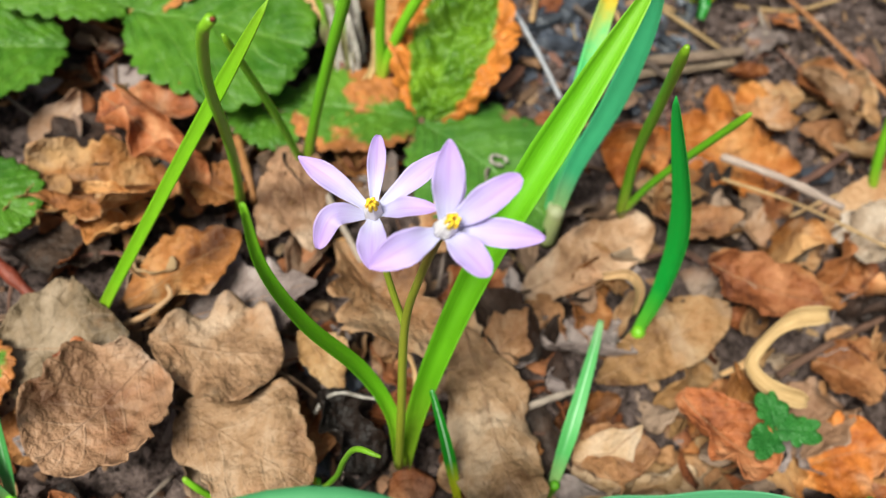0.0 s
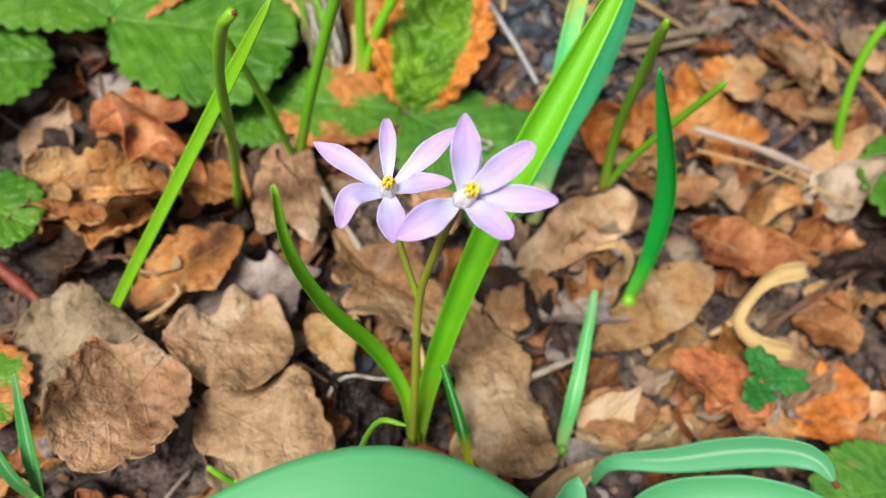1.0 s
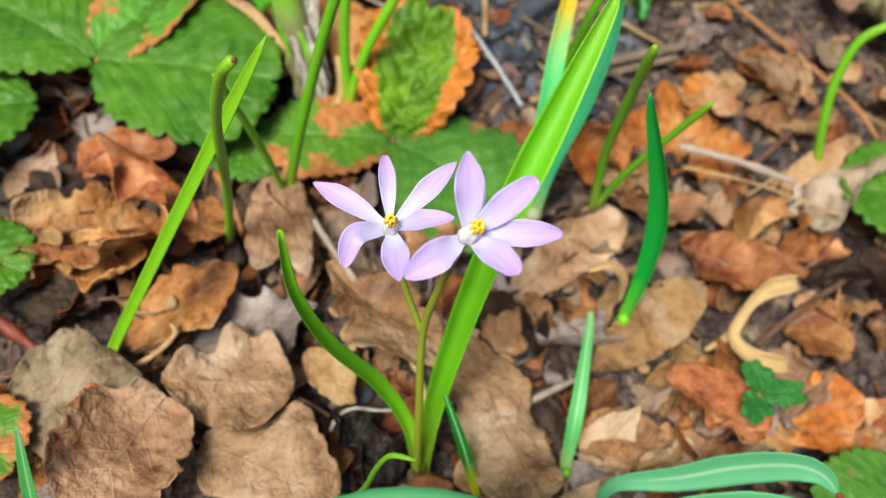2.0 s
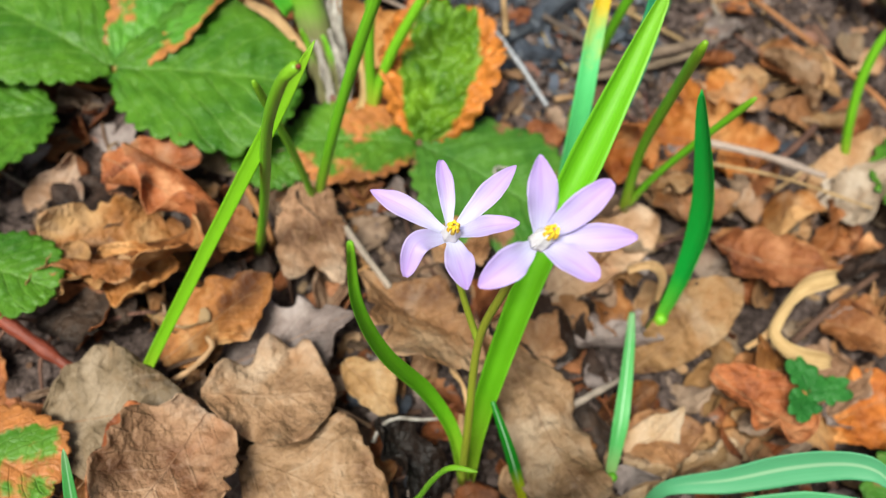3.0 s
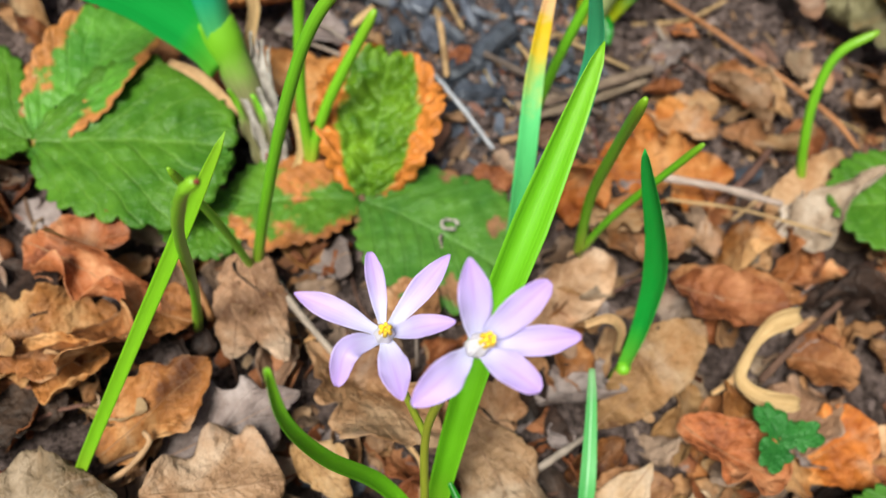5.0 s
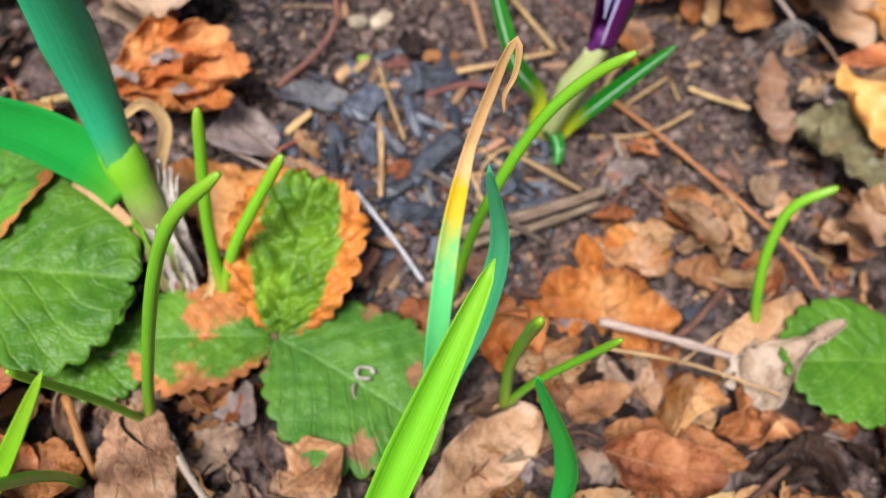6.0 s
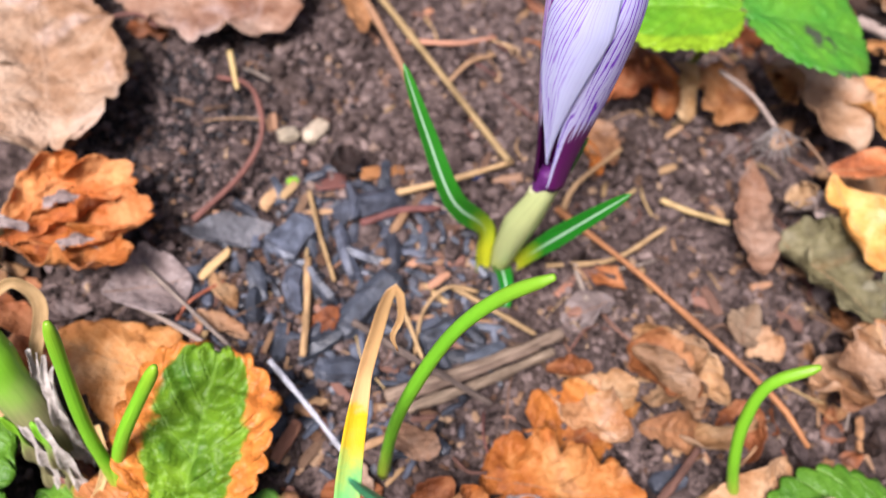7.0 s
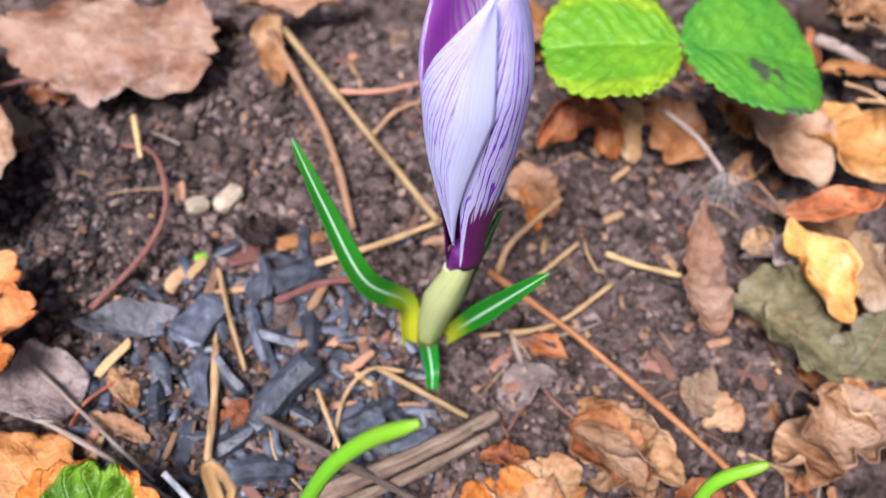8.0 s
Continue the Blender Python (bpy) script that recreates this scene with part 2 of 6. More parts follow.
SOIL = soil_material()
DEAD = {
    "tan": dead_material("dry_tan_leaf", (0.109, 0.046, 0.018), (0.295, 0.152, 0.063), (0.435, 0.282, 0.156)),
    "brown": dead_material("dry_brown_leaf", (0.054, 0.016, 0.006), (0.217, 0.078, 0.022), (0.388, 0.185, 0.074)),
    "orange": dead_material("rust_orange_leaf", (0.19, 0.040, 0.008), (0.43, 0.125, 0.022), (0.58, 0.27, 0.095), 0.2),
    "amber": dead_material("amber_leaf", (0.357, 0.118, 0.022), (0.566, 0.26, 0.066), (0.652, 0.393, 0.162), 0.2),
    "grey": dead_material("weathered_grey_leaf", (0.093, 0.068, 0.059), (0.217, 0.167, 0.148), (0.357, 0.297, 0.273), warm=(0.217, 0.126, 0.074)),
    "pale": dead_material("bleached_pale_leaf", (0.155, 0.074, 0.031), (0.318, 0.19, 0.103), (0.427, 0.304, 0.214)),
    "olive": dead_material("faded_olive_leaf", (0.05, 0.042, 0.020), (0.125, 0.112, 0.052), (0.205, 0.182, 0.098)),
    "rust": dead_material("russet_leaf", (0.085, 0.023, 0.007), (0.326, 0.115, 0.034), (0.512, 0.274, 0.125)),
    "buff": dead_material("buff_leaf", (0.124, 0.058, 0.024), (0.335, 0.200, 0.105), (0.47, 0.335, 0.222)),
    "slate": dead_material("charred_slate_leaf", (0.031, 0.03, 0.032), (0.093, 0.093, 0.1), (0.186, 0.181, 0.185), warm=(0.093, 0.081, 0.082)),
    "blush": dead_material("faded_pinkish_leaf", (0.135, 0.060, 0.026), (0.245, 0.143, 0.084), (0.35, 0.243, 0.168), warm=(0.20, 0.075, 0.022), worn=(0.46, 0.42, 0.43)),
    "chalky": dead_material("chalky_bleached_leaf", (0.17, 0.115, 0.075), (0.32, 0.235, 0.165), (0.44, 0.36, 0.285), warm=(0.30, 0.18, 0.10), worn=(0.42, 0.40, 0.38)),
    "mottled": dead_material("mottled_leaf", (0.085, 0.056, 0.034), (0.233, 0.156, 0.096), (0.372, 0.267, 0.185), worn=(0.233, 0.23, 0.244)),
    # rotten leaves, coloured near black so that gaps look deeply shaded
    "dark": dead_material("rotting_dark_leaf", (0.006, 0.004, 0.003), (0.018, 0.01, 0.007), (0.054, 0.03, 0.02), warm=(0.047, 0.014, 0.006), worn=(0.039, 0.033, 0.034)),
}
GREEN = green_material("strawberry_leaf_green", (0.040, 0.135, 0.008), (0.110, 0.255, 0.016), (0.18, 0.33, 0.05), count=6)
EDGED = green_material("orange_edged_leaf", (0.055, 0.20, 0.016), (0.13, 0.34, 0.032), (0.20, 0.42, 0.08), 0.22, 0.45, (0.50, 0.20, 0.05), 0.16, 6, 0.28)
LIME = green_material("young_lime_leaf", (0.09, 0.29, 0.010), (0.19, 0.40, 0.012), (0.21, 0.42, 0.04), 0.3, 0.45, (0.27, 0.45, 0.012), 0.06, 6, 0.46, 0.3)
SPECKLED = green_material("speckled_young_leaf", (0.05, 0.24, 0.02), (0.13, 0.35, 0.02), (0.12, 0.32, 0.05), 0.3, 0.45, (0.07, 0.085, 0.05), 0.42, 6, 0.0)
RUSTED = green_material("rust_edged_leaf", (0.045, 0.13, 0.006), (0.19, 0.34, 0.014), (0.22, 0.40, 0.05), 0.15, 0.45, (0.62, 0.21, 0.035), 0.10, count=7, rim=0.56, mottle=0.62)
SPOTTED = green_material("brown_spotted_leaf", (0.04, 0.14, 0.014), (0.105, 0.245, 0.026), (0.15, 0.30, 0.07), 0.2, 0.5, (0.30, 0.15, 0.07), 0.52, rim=0.0)
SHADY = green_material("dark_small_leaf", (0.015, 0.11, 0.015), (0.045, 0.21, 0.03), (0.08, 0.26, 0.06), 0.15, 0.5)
HALF = green_material("half_withered_leaf", (0.055, 0.165, 0.012), (0.13, 0.28, 0.02), (0.18, 0.34, 0.05), 0.2, 0.5, (0.48, 0.18, 0.05), 0.72)
GRASS = blade_material("grass_green_blade", (0.30, 0.36, 0.03), (0.135, 0.385, 0.012), (0.17, 0.32, 0.012), 0.2, 0.06)
BRIGHT = blade_material("bright_green_blade", (0.25, 0.34, 0.02), (0.15, 0.40, 0.008), (0.20, 0.40, 0.015), 0.2, 0.2)
RIB = plain_material("dry_leaf_rib", (0.16, 0.08, 0.04), (0.42, 0.25, 0.14), 300, 0.75, 0.0003, 0.01, 0.2, 0, 0.25, True)
BLUISH = blade_material("bluish_green_blade", (0.45, 0.46, 0.16), (0.06, 0.38, 0.16), (0.06, 0.36, 0.15), 0.2, 0.15, 0.42)
DEEP = blade_material("deep_green_blade", (0.14, 0.38, 0.02), (0.014, 0.30, 0.028), (0.02, 0.30, 0.04), 0.2, 0.15, 0.4)
STRIPED = blade_material("crocus_leaf_green", (0.46, 0.46, 0.01), (0.010, 0.155, 0.006), (0.025, 0.22, 0.010), 0.2, 0.15, 0.32, (0.48, 0.66, 0.50), None, (0.12, 0.36))
PALE_STRIPED = blade_material("pale_striped_blade", (0.25, 0.36, 0.12), (0.07, 0.30, 0.08), (0.20, 0.36, 0.16), 0.2, 0.15, 0.4, (0.32, 0.55, 0.32))
WITHERED = blade_material("yellowing_blade", (0.08, 0.36, 0.15), (0.08, 0.40, 0.12), (0.5, 0.4, 0.1), 0.2, 0.15, 0.45, None,
                          (0.41, 0.54, (0.56, 0.37, 0.006), 0.555, 0.61, (0.62, 0.38, 0.16)))
WAXY = blade_material("waxy_tulip_leaf", (0.075, 0.285, 0.11), (0.072, 0.285, 0.118), (0.075, 0.285, 0.12), 0.08, 0.12, 0.55, None, None, (0.02, 0.22), 0.0001)
WAXY_RIBBED = blade_material("waxy_ribbed_tulip_leaf", (0.08, 0.30, 0.12), (0.085, 0.31, 0.14), (0.085, 0.30, 0.14), 0.1, 0.15, 0.5, (0.30, 0.46, 0.28), None, (0.02, 0.22), 0.0002)
DRY_STRIP = plain_material("dry_straw_strip", (0.46, 0.27, 0.11), (0.68, 0.46, 0.23), 260, 0.65, 0.0005, 0.015, 0.2, 0.15, 0.3, True)
STALK = blade_material("flower_stalk", (0.26, 0.38, 0.03), (0.22, 0.26, 0.02), (0.20, 0.09, 0.03), 0.25, 0.1, 0.4)
LILAC = petal_material("lilac_petal", (0.65, 0.65, 0.83), (0.57, 0.49, 0.78), (0.53, 0.37, 0.74), (0.42, 0.20, 0.62))
ANTHER = plain_material("yellow_anther", (0.75, 0.42, 0.01), (0.95, 0.70, 0.05), 900, 0.7, 0.0004)
FILAMENT = plain_material("white_filament", (0.84, 0.80, 0.80), (0.94, 0.92, 0.92), 700, 0.5, 0.0002, 0.01, 0.03, 0.4)
PALE_VEINED = veined_petal_material("pale_veined_crocus_petal", (0.70, 0.735, 0.95), (0.32, 0.13, 0.68), (0.13, 0.008, 0.12), 0, None, 0.85, 0.02, bare=0.62, see=0.36)
VEINED = veined_petal_material("veined_crocus_petal", (0.68, 0.68, 0.94), (0.20, 0.03, 0.58), (0.13, 0.008, 0.12), 0, None, 1.0, 0.33, slope=0.13, tongue=0.26)
VEINED_BACK = veined_petal_material("lilac_crocus_petal", (0.86, 0.78, 0.95), (0.44, 0.08, 0.66), (0.13, 0.008, 0.12), 0, None, 0.7, 0.24, see=0.7)
VEINED_INNER = veined_petal_material("purple_crocus_petal", (0.93, 0.88, 0.97), (0.70, 0.12, 0.80), (0.10, 0.006, 0.10), 0.95, (0.97, 0.24, 0.98), 0.95, see=0.65)
SPATHE = blade_material("papery_spathe", (0.50, 0.52, 0.16), (0.48, 0.52, 0.22), (0.45, 0.45, 0.28), 0.25, 0.3, 0.5)
SPATHE_PURPLE = plain_material("dark_purple_tube", (0.06, 0.006, 0.08), (0.13, 0.02, 0.16), 300, 0.5, 0.0003)
BULB = blade_material("olive_bulb_neck", (0.10, 0.045, 0.035), (0.15, 0.14, 0.06), (0.20, 0.36, 0.04), 0.75, 0.1, 0.45, None, (0.5, 0.85, (0.15, 0.38, 0.015)))
TEAL = blade_material("teal_strap_leaf", (0.14, 0.40, 0.035), (0.028, 0.36, 0.15), (0.030, 0.38, 0.17), 0.25, 0.08, 0.38, None, None, (0.02, 0.2))
SHEATH = blade_material("green_leaf_sheath", (0.20, 0.42, 0.02), (0.19, 0.44, 0.015), (0.15, 0.42, 0.02), 0.2, 0.2, 0.4)
ROOT = plain_material("dark_brown_root", (0.07, 0.026, 0.019), (0.21, 0.09, 0.068), 260, 0.7, 0.0005, 0.01, 0.15, 0, 0.3, True)
PAPER = plain_material("papery_bulb_skin", (0.20, 0.17, 0.14), (0.58, 0.53, 0.47), 240, 0.7, 0.0006, 0.01, 0.1, 0.2)
CHAR = plain_material("charcoal", (0.005, 0.0055, 0.008), (0.085, 0.096, 0.122), 160, 0.42, 0.0007, 0.01, 0.55, 0, 0.5)
WOOD = plain_material("wood_chip", (0.17, 0.085, 0.042), (0.46, 0.27, 0.145), 200, 0.75, 0.0006, 0.025, 0.35, 0, 0.25, True)
BARK = plain_material("brown_twig", (0.055, 0.028, 0.018), (0.21, 0.115, 0.075), 260, 0.8, 0.0007, 0.015, 0.3, 0, 0.25, True)
DARKTWIG = plain_material("dark_grey_brown_twig", (0.030, 0.022, 0.018), (0.17, 0.125, 0.10), 260, 0.8, 0.0009, 0.01, 0.1, 0, 0.25, True)
STRAW = plain_material("dry_straw", (0.25, 0.15, 0.065), (0.52, 0.35, 0.17), 260, 0.65, 0.0004, 0.02, 0.3, 0.05, 0.3, True)
GREYSTICK = plain_material("weathered_grey_stick", (0.14, 0.105, 0.085), (0.40, 0.32, 0.26), 260, 0.8, 0.0006, 0.01, 0.2, 0, 0.25, True)
SPLIT = plain_material("split_wood", (0.10, 0.062, 0.040), (0.36, 0.265, 0.19), 260, 0.8, 0.0012, 0.01, 0.15, 0, 0.2, True)
BLEACHED = plain_material("bleached_blue_grey_stick", (0.22, 0.22, 0.235), (0.56, 0.56, 0.60), 260, 0.7, 0.0006, 0.01, 0.1, 0, 0.3, True)
RUSTSTALK = plain_material("rust_red_stalk", (0.20, 0.060, 0.022), (0.46, 0.185, 0.075), 260, 0.6, 0.0004, 0.02, 0.15, 0, 0.35, True)
REDSTALK = plain_material("dark_red_stalk", (0.09, 0.010, 0.006), (0.21, 0.028, 0.014), 260, 0.55, 0.0004, 0.01, 0.1, 0, 0.4, True)
PEBBLE = plain_material("pale_pebble", (0.22, 0.18, 0.115), (0.43, 0.36, 0.26), 300, 0.6, 0.0004, 0.01, 0.15)
FLUFF = plain_material("seed_fluff", (0.22, 0.20, 0.18), (0.45, 0.41, 0.38), 600, 0.8, 0.0002, 0.01, 0.1, 0.3)
BLUE = plain_material("blue_scrap", (0.02, 0.06, 0.30), (0.05, 0.16, 0.60), 300, 0.4, 0.0002)


def crumb_material(name, stops, rough=0.75):
    """Many small bits, each island with its own tone."""
    n = Nodes(name)
    geo = n.tree.nodes.new("ShaderNodeNewGeometry")
    colour = n.ramp(geo.outputs["Random Per Island"], stops)
    colour = n.mix(n.math("MULTIPLY", n.noise(600, 5), 0.6), colour, (0.03, 0.022, 0.018))
    return n.finish(colour, rough, n.noise(700, 5), 0.0008, 0.8, 0, 0.12)


SOIL_BITS = crumb_material("soil_crumb", [(0.0, (0.040, 0.028, 0.024)), (0.4, (0.135, 0.097, 0.087)), (0.85, (0.22, 0.160, 0.142)), (0.97, (0.28, 0.205, 0.178)), (1.0, (0.34, 0.24, 0.18))])
CHAR_BITS = crumb_material("charcoal_bits", [(0.0, (0.005, 0.005, 0.006)), (0.6, (0.018, 0.020, 0.026)), (0.9, (0.06, 0.066, 0.085)), (1.0, (0.18, 0.19, 0.21))], 0.55)
SOOT_BITS = crumb_material("sooty_soil_bits", [(0.0, (0.005, 0.005, 0.006)), (0.6, (0.020, 0.019, 0.021)), (0.92, (0.045, 0.042, 0.045)), (1.0, (0.10, 0.092, 0.09))], 0.85)
CRUMBLE = crumb_material("plant_bits", [(0.0, (0.05, 0.025, 0.016)), (0.4, (0.13, 0.066, 0.036)), (0.7, (0.27, 0.155, 0.085)), (0.92, (0.44, 0.30, 0.18)), (1.0, (0.36, 0.11, 0.05))])

# ---- builders ----


def sheet(name, top, uv, thick, material, parent=None, label="", lining=None):
    """A closed thin body from a grid of points (rows, columns, 3): the sheet and its underside, thick apart."""
    rows, cols = top.shape[:2]
    du, dv = np.gradient(top, axis=0), np.gradient(top, axis=1)
    nrm = np.cross(dv, du)
    size = np.linalg.norm(nrm, axis=-1, keepdims=True)
    nrm = nrm / np.maximum(size, 1e-12)
    under = top - nrm * (thick if np.isscalar(thick) else thick[..., None])
    verts = np.concatenate([top.reshape(-1, 3), under.reshape(-1, 3)])
    n = rows * cols
    i, j = np.meshgrid(np.arange(rows - 1), np.arange(cols - 1), indexing="ij")
    a = (i * cols + j).ravel()
    faces = [np.stack([a, a + 1, a + cols + 1, a + cols], 1), np.stack([a + n, a + cols + n, a + cols + 1 + n, a + 1 + n], 1)]
    ring = np.r_[np.arange(cols), np.arange(1, rows) * cols + cols - 1, (rows - 1) * cols + np.arange(cols - 2, -1, -1), np.arange(rows - 2, 0, -1) * cols]
    nxt = np.roll(ring, -1)
    faces.append(np.stack([nxt, ring, ring + n, nxt + n], 1))
    faces = np.concatenate(faces)
    mesh = bpy.data.meshes.new(name)
    mesh.from_pydata(verts.tolist(), [], faces.tolist())
    lay = mesh.uv_layers.new(name="UVMap")
    flat = np.concatenate([uv.reshape(-1, 2)] * 2)
    lay.data.foreach_set("uv", flat[faces.ravel()].ravel())
    mesh.polygons.foreach_set("use_smooth", [True] * len(faces))
    mesh.materials.append(material)
    if lining:
        mesh.materials.append(lining)
        half = (rows - 1) * (cols - 1)
        mesh.polygons.foreach_set("material_index", [int(half <= k < 2 * half) for k in range(len(faces))])
    mesh.update()
    ob = new(name, mesh)
    ob.parent = parent
    if label:
        tagged(ob, label)
    return ob


def part(name, bm, material, parent=None, label=""):
    mesh = bpy.data.meshes.new(name)
    bm.to_mesh(mesh)
    bm.free()
    mesh.materials.append(material)
    mesh.polygons.foreach_set("use_smooth", [True] * len(mesh.polygons))
    ob = new(name, mesh)
    ob.parent = parent
    if label:
        tagged(ob, label)
    return ob


def thing(name, at, label, category, group=""):
    ob = new(name)
    ob.empty_display_size = 0.01
    ob.location = Vector(at) * CM
    return tagged(ob, label, category, group)


def spine(points, count):
    """A smooth line through points, as count places, evenly spaced."""
    p = np.array(points, float)
    if len(p) == 2:
        p = np.array([p[0], (p[0] + p[1]) / 2, p[1]])
    ext = np.concatenate([[2 * p[0] - p[1]], p, [2 * p[-1] - p[-2]]])
    out = []
    for k in range(len(p) - 1):
        a, b, c, d = ext[k:k + 4]
        t = np.linspace(0, 1, 24, endpoint=False)[:, None]
        out.append(0.5 * (2 * b + (c - a) * t + (2 * a - 5 * b + 4 * c - d) * t**2 + (3 * b - a - 3 * c + d) * t**3))
    out = np.concatenate(out + [p[-1:]])
    far = np.r_[0, np.cumsum(np.linalg.norm(np.diff(out, axis=0), axis=1))]
    want = np.linspace(0, far[-1], count)
    return np.stack([np.interp(want, far, out[:, k]) for k in range(3)], 1)


def blade(points, width, material, parent=None, name="leaf", face=(0, -0.5, 0.86), turn=(0, 0), hollow=0.35, thick=0.05,
          wide=0.35, foot=0.55, tip=0.0, label="", rows=34, cols=9, wave=0.0, power=0.45, profile=None):
    """A narrow leaf along a line of places (cm, from the plant's foot). width in cm; face: the way its inner side looks;
    turn: degrees by which it twists at foot and tip; hollow: how deep it is channelled; thick in cm."""
    line = spine(points, rows)
    s = np.linspace(0, 1, rows)
    tan = np.gradient(line, axis=0)
    tan /= np.linalg.norm(tan, axis=1, keepdims=True)
    side = np.cross(tan, np.array(face, float))
    side /= np.maximum(np.linalg.norm(side, axis=1, keepdims=True), 1e-6)
    up = np.cross(side, tan)
    roll = np.radians(turn[0] + (turn[1] - turn[0]) * s)[:, None]
    side, up = side * np.cos(roll) + up * np.sin(roll), up * np.cos(roll) - side * np.sin(roll)
    half = width / 2 * np.minimum(foot + (1 - foot) * np.clip(s / wide, 0, 1) ** 0.8, 1) * np.clip((1 - s) / (1 - wide) * (1 - tip) + tip, 0, 1) ** power
    if profile:
        half = width / 2 * np.interp(s, *zip(*profile))
    half[-1] = max(half[-1], width * 0.02)
    v = np.linspace(-1, 1, cols)
    lift = hollow * (v**2 - 0.4)[None] * half[:, None] + wave * np.sin(s * 17 + 2)[:, None] * (v**3)[None] * half[:, None]
    top = line[:, None] + side[:, None] * (v[None] * half[:, None])[..., None] + up[:, None] * lift[..., None]
    body = thick * (1 - 0.75 * v**2)[None] * np.minimum(1, half / (width / 2) + 0.15)[:, None]
    uv = np.stack(np.broadcast_arrays(((v + 1) / 2)[None], s[:, None]), -1)
    return sheet(name, top * CM, uv, body * CM, material, parent, label)


def broad(name, length, width, material, seed, parent=None, label="", fold=0.15, bend=0.3, roll=0.0, crumple=0.12, teeth=10, serr=0.06,
          peak=0.5, full=0.75, edge=0.15, quilt=0.0, rough_edge=0.0, rows=44, cols=27, thick=0.03, lobes=0, ragged=0.2, creases=0, sharp=1.15, point=0.0, bulge=0.0):
    """A broad leaf, its midrib along y from the origin, cm. fold: rise of its halves; bend: radians by which it curls along the midrib,
    roll: across it; crumple: creases; teeth and serr: its saw edge; peak: where it is widest; quilt: bulges between the veins."""
    s = np.linspace(0, 1, rows)[:, None]
    v = np.linspace(-1, 1, cols)[None]
    t = s ** (math.log(0.5) / math.log(peak))
    half = width / 2 * np.sin(math.pi * np.clip(t, 0.004, 0.996)) ** full
    if point:
        half = half * np.clip((1 - s) / point, 0.05, 1) ** 0.7
    rim = np.abs(v) ** 5
    x = v * half
    sway = np.array([[noise.noise((seed * 7.1, 3.0 * a, b)) for b in (0.0, 9.0)] for a in s[:, 0]])
    x = x * (1 + ragged * np.where(v < 0, sway[:, :1], sway[:, 1:]))
    if rough_edge:
        chip = np.array([[noise.noise((seed * 3.3, 9.0 * a, b)) for b in (0.0, 5.0)] for a in s[:, 0]])
        x = x * (1 - rough_edge * np.maximum(0, np.where(v < 0, chip[:, :1], chip[:, 1:])) * rim * 2)
    y = s * length + 0 * v
    if lobes:
        x = x * (1 + 0.22 * np.cos(s * lobes * 2 * math.pi) * rim)
    hem = np.maximum(rim, np.abs(2 * s - 1) ** 9)
    turned = np.arctan2(x, (y - 0.45 * length) * width / length)
    notch = 1 + serr * 1.3 * (np.abs(np.sin(turned * teeth + 0.6 * np.sin(3 * turned + seed))) ** 0.6 - 0.6) * hem
    x, y = x * notch, 0.45 * length + (y - 0.45 * length) * notch
    f1, f2 = 1.3 / width, 3.4 / width
    crease = np.array([[noise.noise((a * f1 + seed, b * f1, seed * 1.7)) * 1.0 + 0.45 * noise.noise((a * f2, b * f2 + seed, 3.1)) + 0.30 * (0.3 - abs(noise.noise((a * 5 / width + seed, b * 5 / width, seed)))) + 0.26 * noise.noise((a * 11 / width, b * 11 / width, seed))
                        for a, b in zip(ra, rb)] for ra, rb in zip(x, y)])
    z = fold * np.abs(x) + crumple * width * crease * (0.35 + 0.65 * np.abs(v))
    hem = np.array([noise.noise((a * 4.5, seed * 2.2, 1.0)) for a in s[:, 0]])[:, None]
    z = z + edge * half * np.abs(v) ** 3 * (hem + 0.25)
    if quilt:
        z = z + quilt * width * np.abs(np.sin(math.pi * (s * 8 - np.abs(v) * 3))) * np.minimum(1, np.abs(v) * 4) * (1 - rim)
    if bulge:
        z = z + bulge * width * (1 - rim) * np.array([[abs(noise.noise((a * 9 / width, b * 9 / width + seed, 1.3))) for a, b in zip(ra, rb)] for ra, rb in zip(x, y)])
    rng = random.Random(seed * 17 + 3)
    for _ in range(creases):
        turn, angle = rng.uniform(0, math.pi), rng.choice((-1, 1)) * rng.uniform(0.3, 1.0) * sharp
        nx, ny, soft = math.cos(turn), math.sin(turn), 0.035 * width
        d = (x - rng.uniform(-0.25, 0.25) * width) * nx + (y - rng.uniform(0.2, 0.85) * length) * ny
        if rng.random() < 0.5:
            d, nx, ny = -d, -nx, -ny
        over = np.logaddexp(0, d / soft) * soft
        x, y, z = x + over * (math.cos(angle) - 1) * nx, y + over * (math.cos(angle) - 1) * ny, z + over * math.sin(angle)
    if roll:
        k = roll / width
        x, z = np.sin(k * x) * (1 / k - z), z * np.cos(k * x) + (1 - np.cos(k * x)) / k
    if bend:
        k = bend / length
        mid = 0.35 * length
        y, z = mid + np.sin(k * (y - mid)) * (1 / k - z), z * np.cos(k * (y - mid)) + (1 - np.cos(k * (y - mid))) / k
    uv = np.stack(np.broadcast_arrays((v + 1) / 2, s), -1)
    return sheet(name, np.stack([x, y, z], -1) * CM, uv, thick * CM, material, parent, label)


